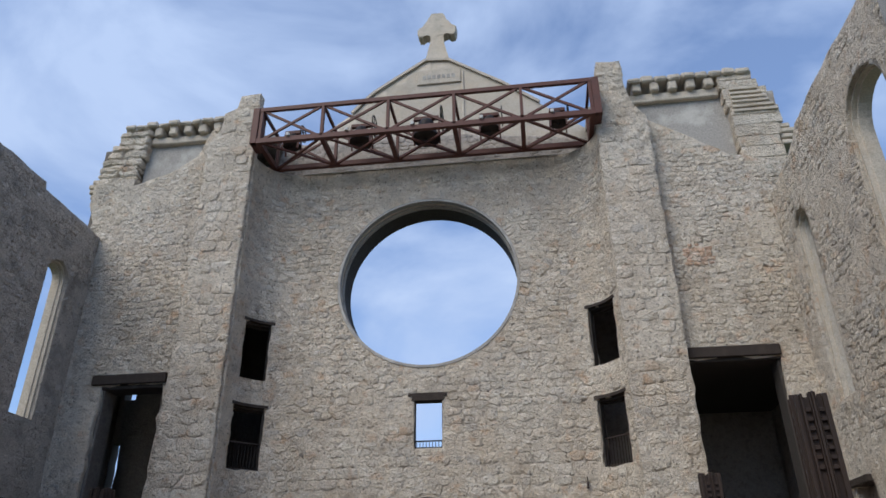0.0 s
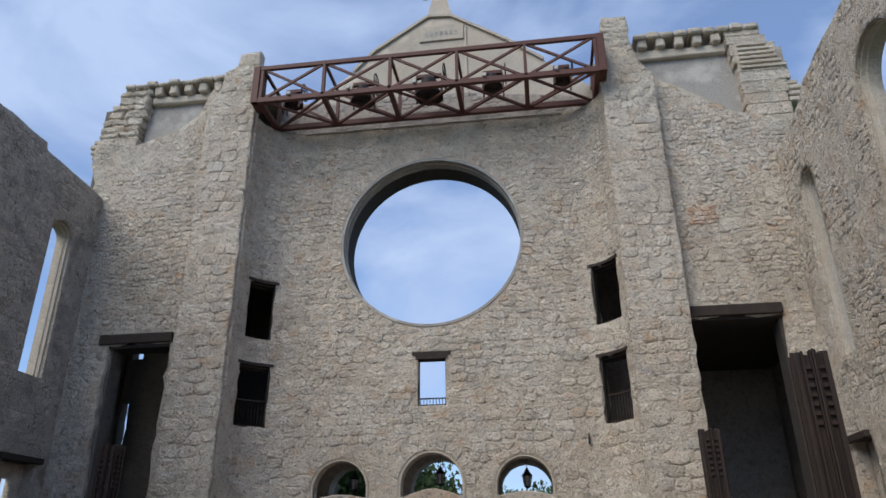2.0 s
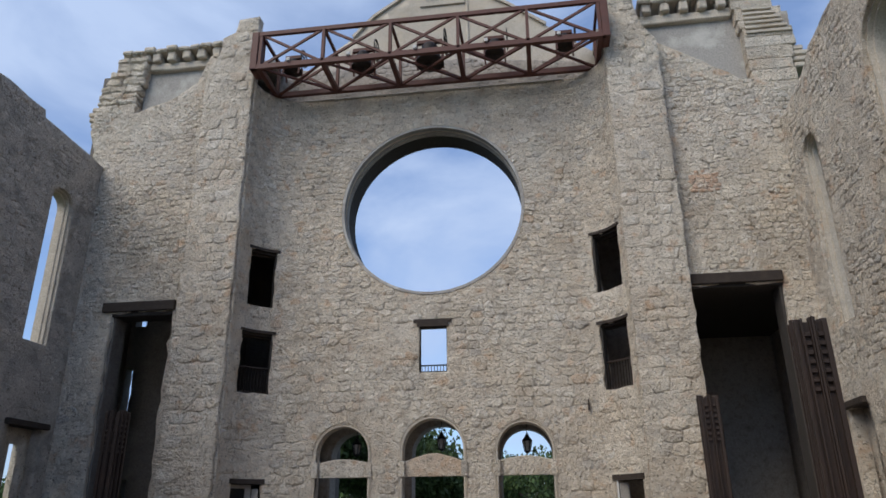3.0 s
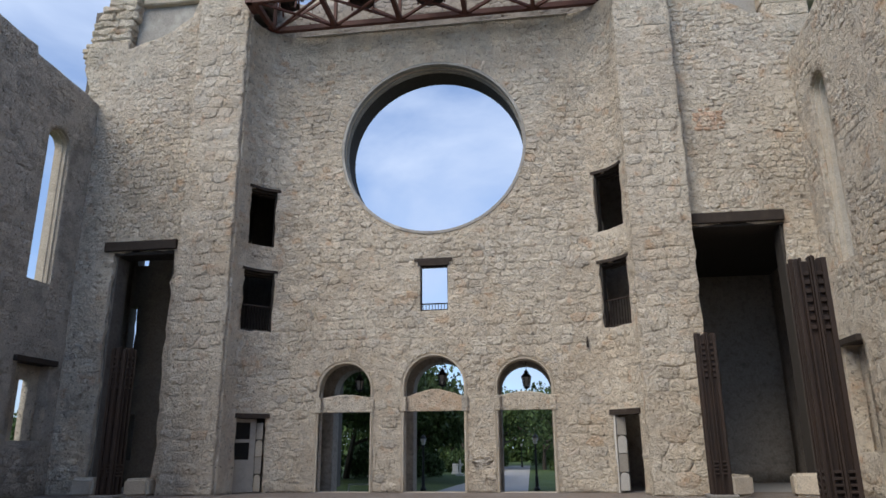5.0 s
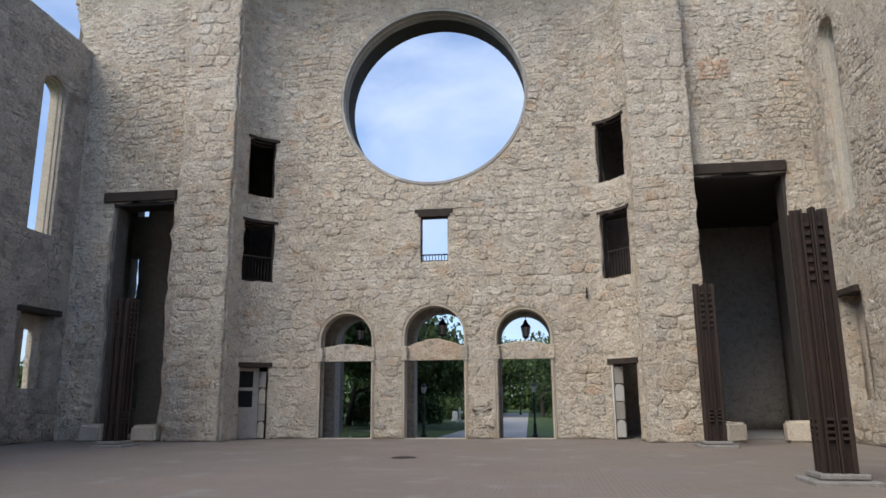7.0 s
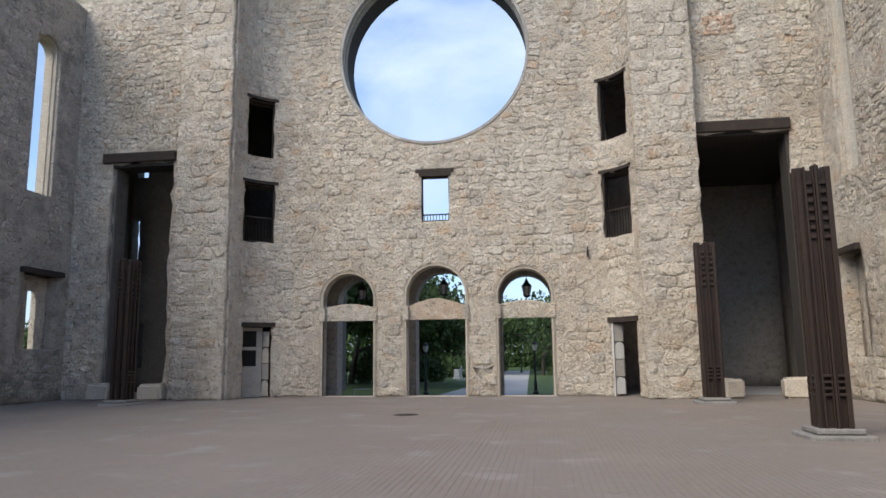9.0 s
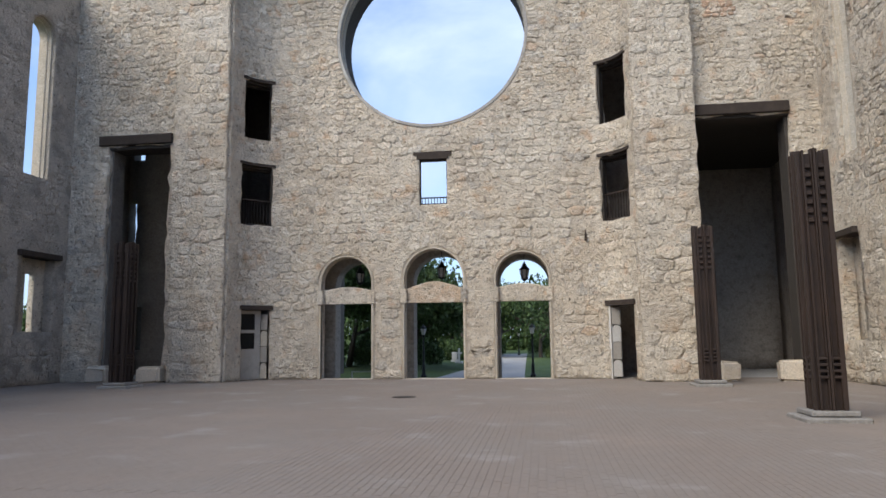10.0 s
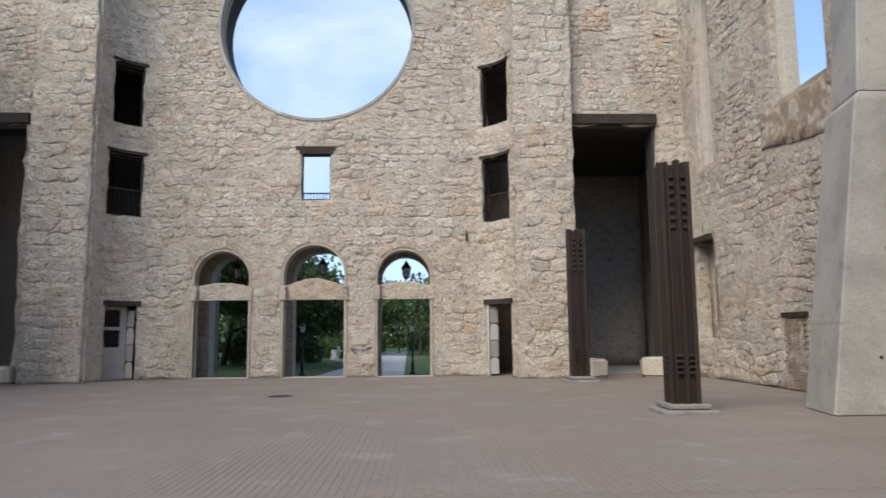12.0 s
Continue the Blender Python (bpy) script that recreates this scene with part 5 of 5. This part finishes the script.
tagged(new("distant_trees", mesh_of("distant_trees", verts, faces, M_LEAF)), "distant belt of green trees and shrubs", "trees", kind="stuff")


def gravestone(x, y, h, kind):
    bm = bmesh.new()
    box(bm, -0.35, 0.35, -0.18, 0.18, -0.05, 0.18, 0.02)
    if kind:
        box(bm, -0.09, 0.09, -0.07, 0.07, 0.18, h, 0.02)
        box(bm, -0.3, 0.3, -0.06, 0.06, h * 0.62, h * 0.62 + 0.16, 0.02)
    else:
        box(bm, -0.26, 0.26, -0.08, 0.08, 0.18, h, 0.05)
    bmesh.ops.transform(bm, verts=bm.verts, matrix=pose(x, y, OUT_Z))
    tagged(part("gravestone", bm, M_WHITE_STONE), "pale stone grave marker on the lawn", "gravestone", "gravestones on the lawn")


for x, y, h, k in ((-7.4, 62, 1.3, 1), (-8.3, 66, 0.9, 0), (-14.6, 60, 1.0, 0), (0.6, 84, 0.8, 0)):
    gravestone(x, y, h, k)

# ---- stones of the walls ----
ring_zone = [((4.5 if -26 < (k if k < 271 else k - 360) < 206 else 4.08) * math.cos(radians(k)), 14.4 + (4.5 if -26 < (k if k < 271 else k - 360) < 206 else 4.08) * math.sin(radians(k))) for k in range(0, 360, 4)]
front_keep = mid_holes + [ring_zone] + [round_arch(a - 0.14, b + 0.14, -0.5, s) for a, b, _, s in ARCHES] + [round_arch(a - 0.4, b + 0.4, s - 0.05, s) for a, b, _, s in ARCHES]
lay_stones(wall_front, middle, mid_outer, front_keep, -U_END, U_END, 0.0, LEDGE_Z, (0.24, 0.5), (0.28, 0.9), (-0.01, 0.026), 41, mess=0.17, squash=1.8)
lay_stones(wall_pier_left, plane_y(PIER_Y), pier_l, [], -14.7, -11.9, 0, 24.2, (0.32, 0.58), (0.4, 0.95), (-0.006, 0.032), 42, mess=0.13, squash=1.8, shrink=False)
lay_stones(wall_pier_right, plane_y(PIER_Y), pier_r, [], 3.4, 5.9, 0, 24.2, (0.32, 0.58), (0.4, 0.95), (-0.006, 0.032), 43, mess=0.13, squash=1.8, shrink=False)
lay_stones(wall_bay_left, plane_y(BAY_Y), bay_l, [hole_l, rect(-18.2, -14.8, 9.6, 10.2)], -20.5, -14.3, 0, 22.8, (0.18, 0.44), (0.22, 0.72), (-0.01, 0.028), 44, mess=0.18, squash=1.75)
lay_stones(wall_bay_right, plane_y(BAY_Y), bay_r, [hole_r, rect(5.7, 9.2, 9.6, 10.1), PATCH_ZONE], 5.5, 11.2, 0, 22.0, (0.18, 0.44), (0.22, 0.72), (-0.01, 0.028), 45, mess=0.18, squash=1.75)
lay_stones(wall_bay_right, plane_y(BAY_Y), PATCH_ZONE, [], 6.2, 7.9, 13.3, 14.7, (0.14, 0.26), (0.16, 0.4), (0.0, 0.03), 48, mess=0.18, squash=1.75, mat=M_BURNT, shrink=False)
lay_stones(wall_parapet, plane_y(28.55), parapet, [], -12.3, 3.6, 20.4, 22.8, (0.2, 0.36), (0.26, 0.6), (-0.006, 0.025), 49, mess=0.15, squash=1.8, mat=M_DARK, shrink=False)
lay_stones(wall_left, plane_x(LEFT_X, -1), lo_, left_holes + [rect(23.4, 25.8, 4.8, 5.2)], 15.0, 26.3, 0, 17.3, (0.22, 0.46), (0.26, 0.8), (-0.008, 0.02), 46, mess=0.18, squash=1.75, mat=M_SHADE_SOOT_STONE)
lay_stones(wall_right, plane_x(RIGHT_X, 1), ro_, right_holes + [rect(24.0, 25.7, 4.8, 5.2), rect(18.2, 19.55, 0, 2.2), SILL_PATCH], 14.0, 26.3, 0, 17.5, (0.22, 0.46), (0.26, 0.8), (-0.008, 0.02), 47, mess=0.18, squash=1.75)


# ---- pavers ----
def lay_pavers():
    rng = np.random.default_rng(4)
    W, L, g = 0.1, 0.2, 0.002
    xs = np.arange(-19.3, 10.1, W)
    us, vs = [], []
    for i, x in enumerate(xs):
        ys = np.arange(7.2 + (i % 2) * L / 2, 27.4, L)
        us.append(np.full(len(ys), x + W / 2))
        vs.append(ys + L / 2)
    u, v = np.concatenate(us), np.concatenate(vs)
    # leave out what the camera can never see beside its narrow near field
    seen = np.abs(u + 0.14 * v) < 0.75 * v + 1.0
    u, v = u[seen], v[seen]
    near = (np.abs(u + 0.9) < 1.0) & (v < 8.75)
    idx = np.where(near)[0][:300]
    solo = np.zeros(len(u), bool)
    solo[idx] = True
    h = rng.normal(0, 0.0003, len(u))
    tx, ty = rng.normal(0, 0.0015, len(u)), rng.normal(0, 0.0015, len(u))
    hx, hy = W / 2 - g / 2, L / 2 - g / 2
    base = np.array([(-hx, -hy, -0.02), (hx, -hy, -0.02), (hx, hy, -0.02), (-hx, hy, -0.02), (-hx + 0.002, -hy + 0.002, 0), (hx - 0.002, -hy + 0.002, 0), (hx - 0.002, hy - 0.002, 0), (-hx + 0.002, hy - 0.002, 0)])
    face = np.array([(4, 5, 6, 7), (0, 1, 5, 4), (1, 2, 6, 5), (2, 3, 7, 6), (3, 0, 4, 7)])
    me = mesh_of("paver", base.tolist(), face.tolist(), M_PAVER)
    for i in idx:
        ob = new("paver", me)
        ob.matrix_world = Matrix.Translation((u[i], v[i], h[i])) @ Euler((tx[i], ty[i], 0)).to_matrix().to_4x4()
        ob.parent = floor
    r = np.where(~solo)[0]
    pts = np.repeat(base[None], len(r), 0)
    pts[:, 4:, 2] += h[r, None] + pts[:, 4:, 0] * tx[r, None] + pts[:, 4:, 1] * ty[r, None]
    pts[:, :, 0] += u[r, None]
    pts[:, :, 1] += v[r, None]
    fc = (face[None] + 8 * np.arange(len(r))[:, None, None]).reshape(-1, 4)
    m = bpy.data.meshes.new("paving")
    m.vertices.add(len(r) * 8)
    m.vertices.foreach_set("co", pts.reshape(-1).astype(np.float32))
    m.loops.add(fc.size)
    m.polygons.add(len(fc))
    m.loops.foreach_set("vertex_index", fc.reshape(-1).astype(np.int32))
    m.polygons.foreach_set("loop_start", np.arange(0, fc.size, 4, dtype=np.int32))
    m.update(calc_edges=True)
    m.shade_flat()
    m.materials.append(M_PAVER)
    ob = new("paving", m)
    ob.parent = floor
    tagged(ob, "small dusty clay pavers laid in straight rows", kind="stuff")


lay_pavers()
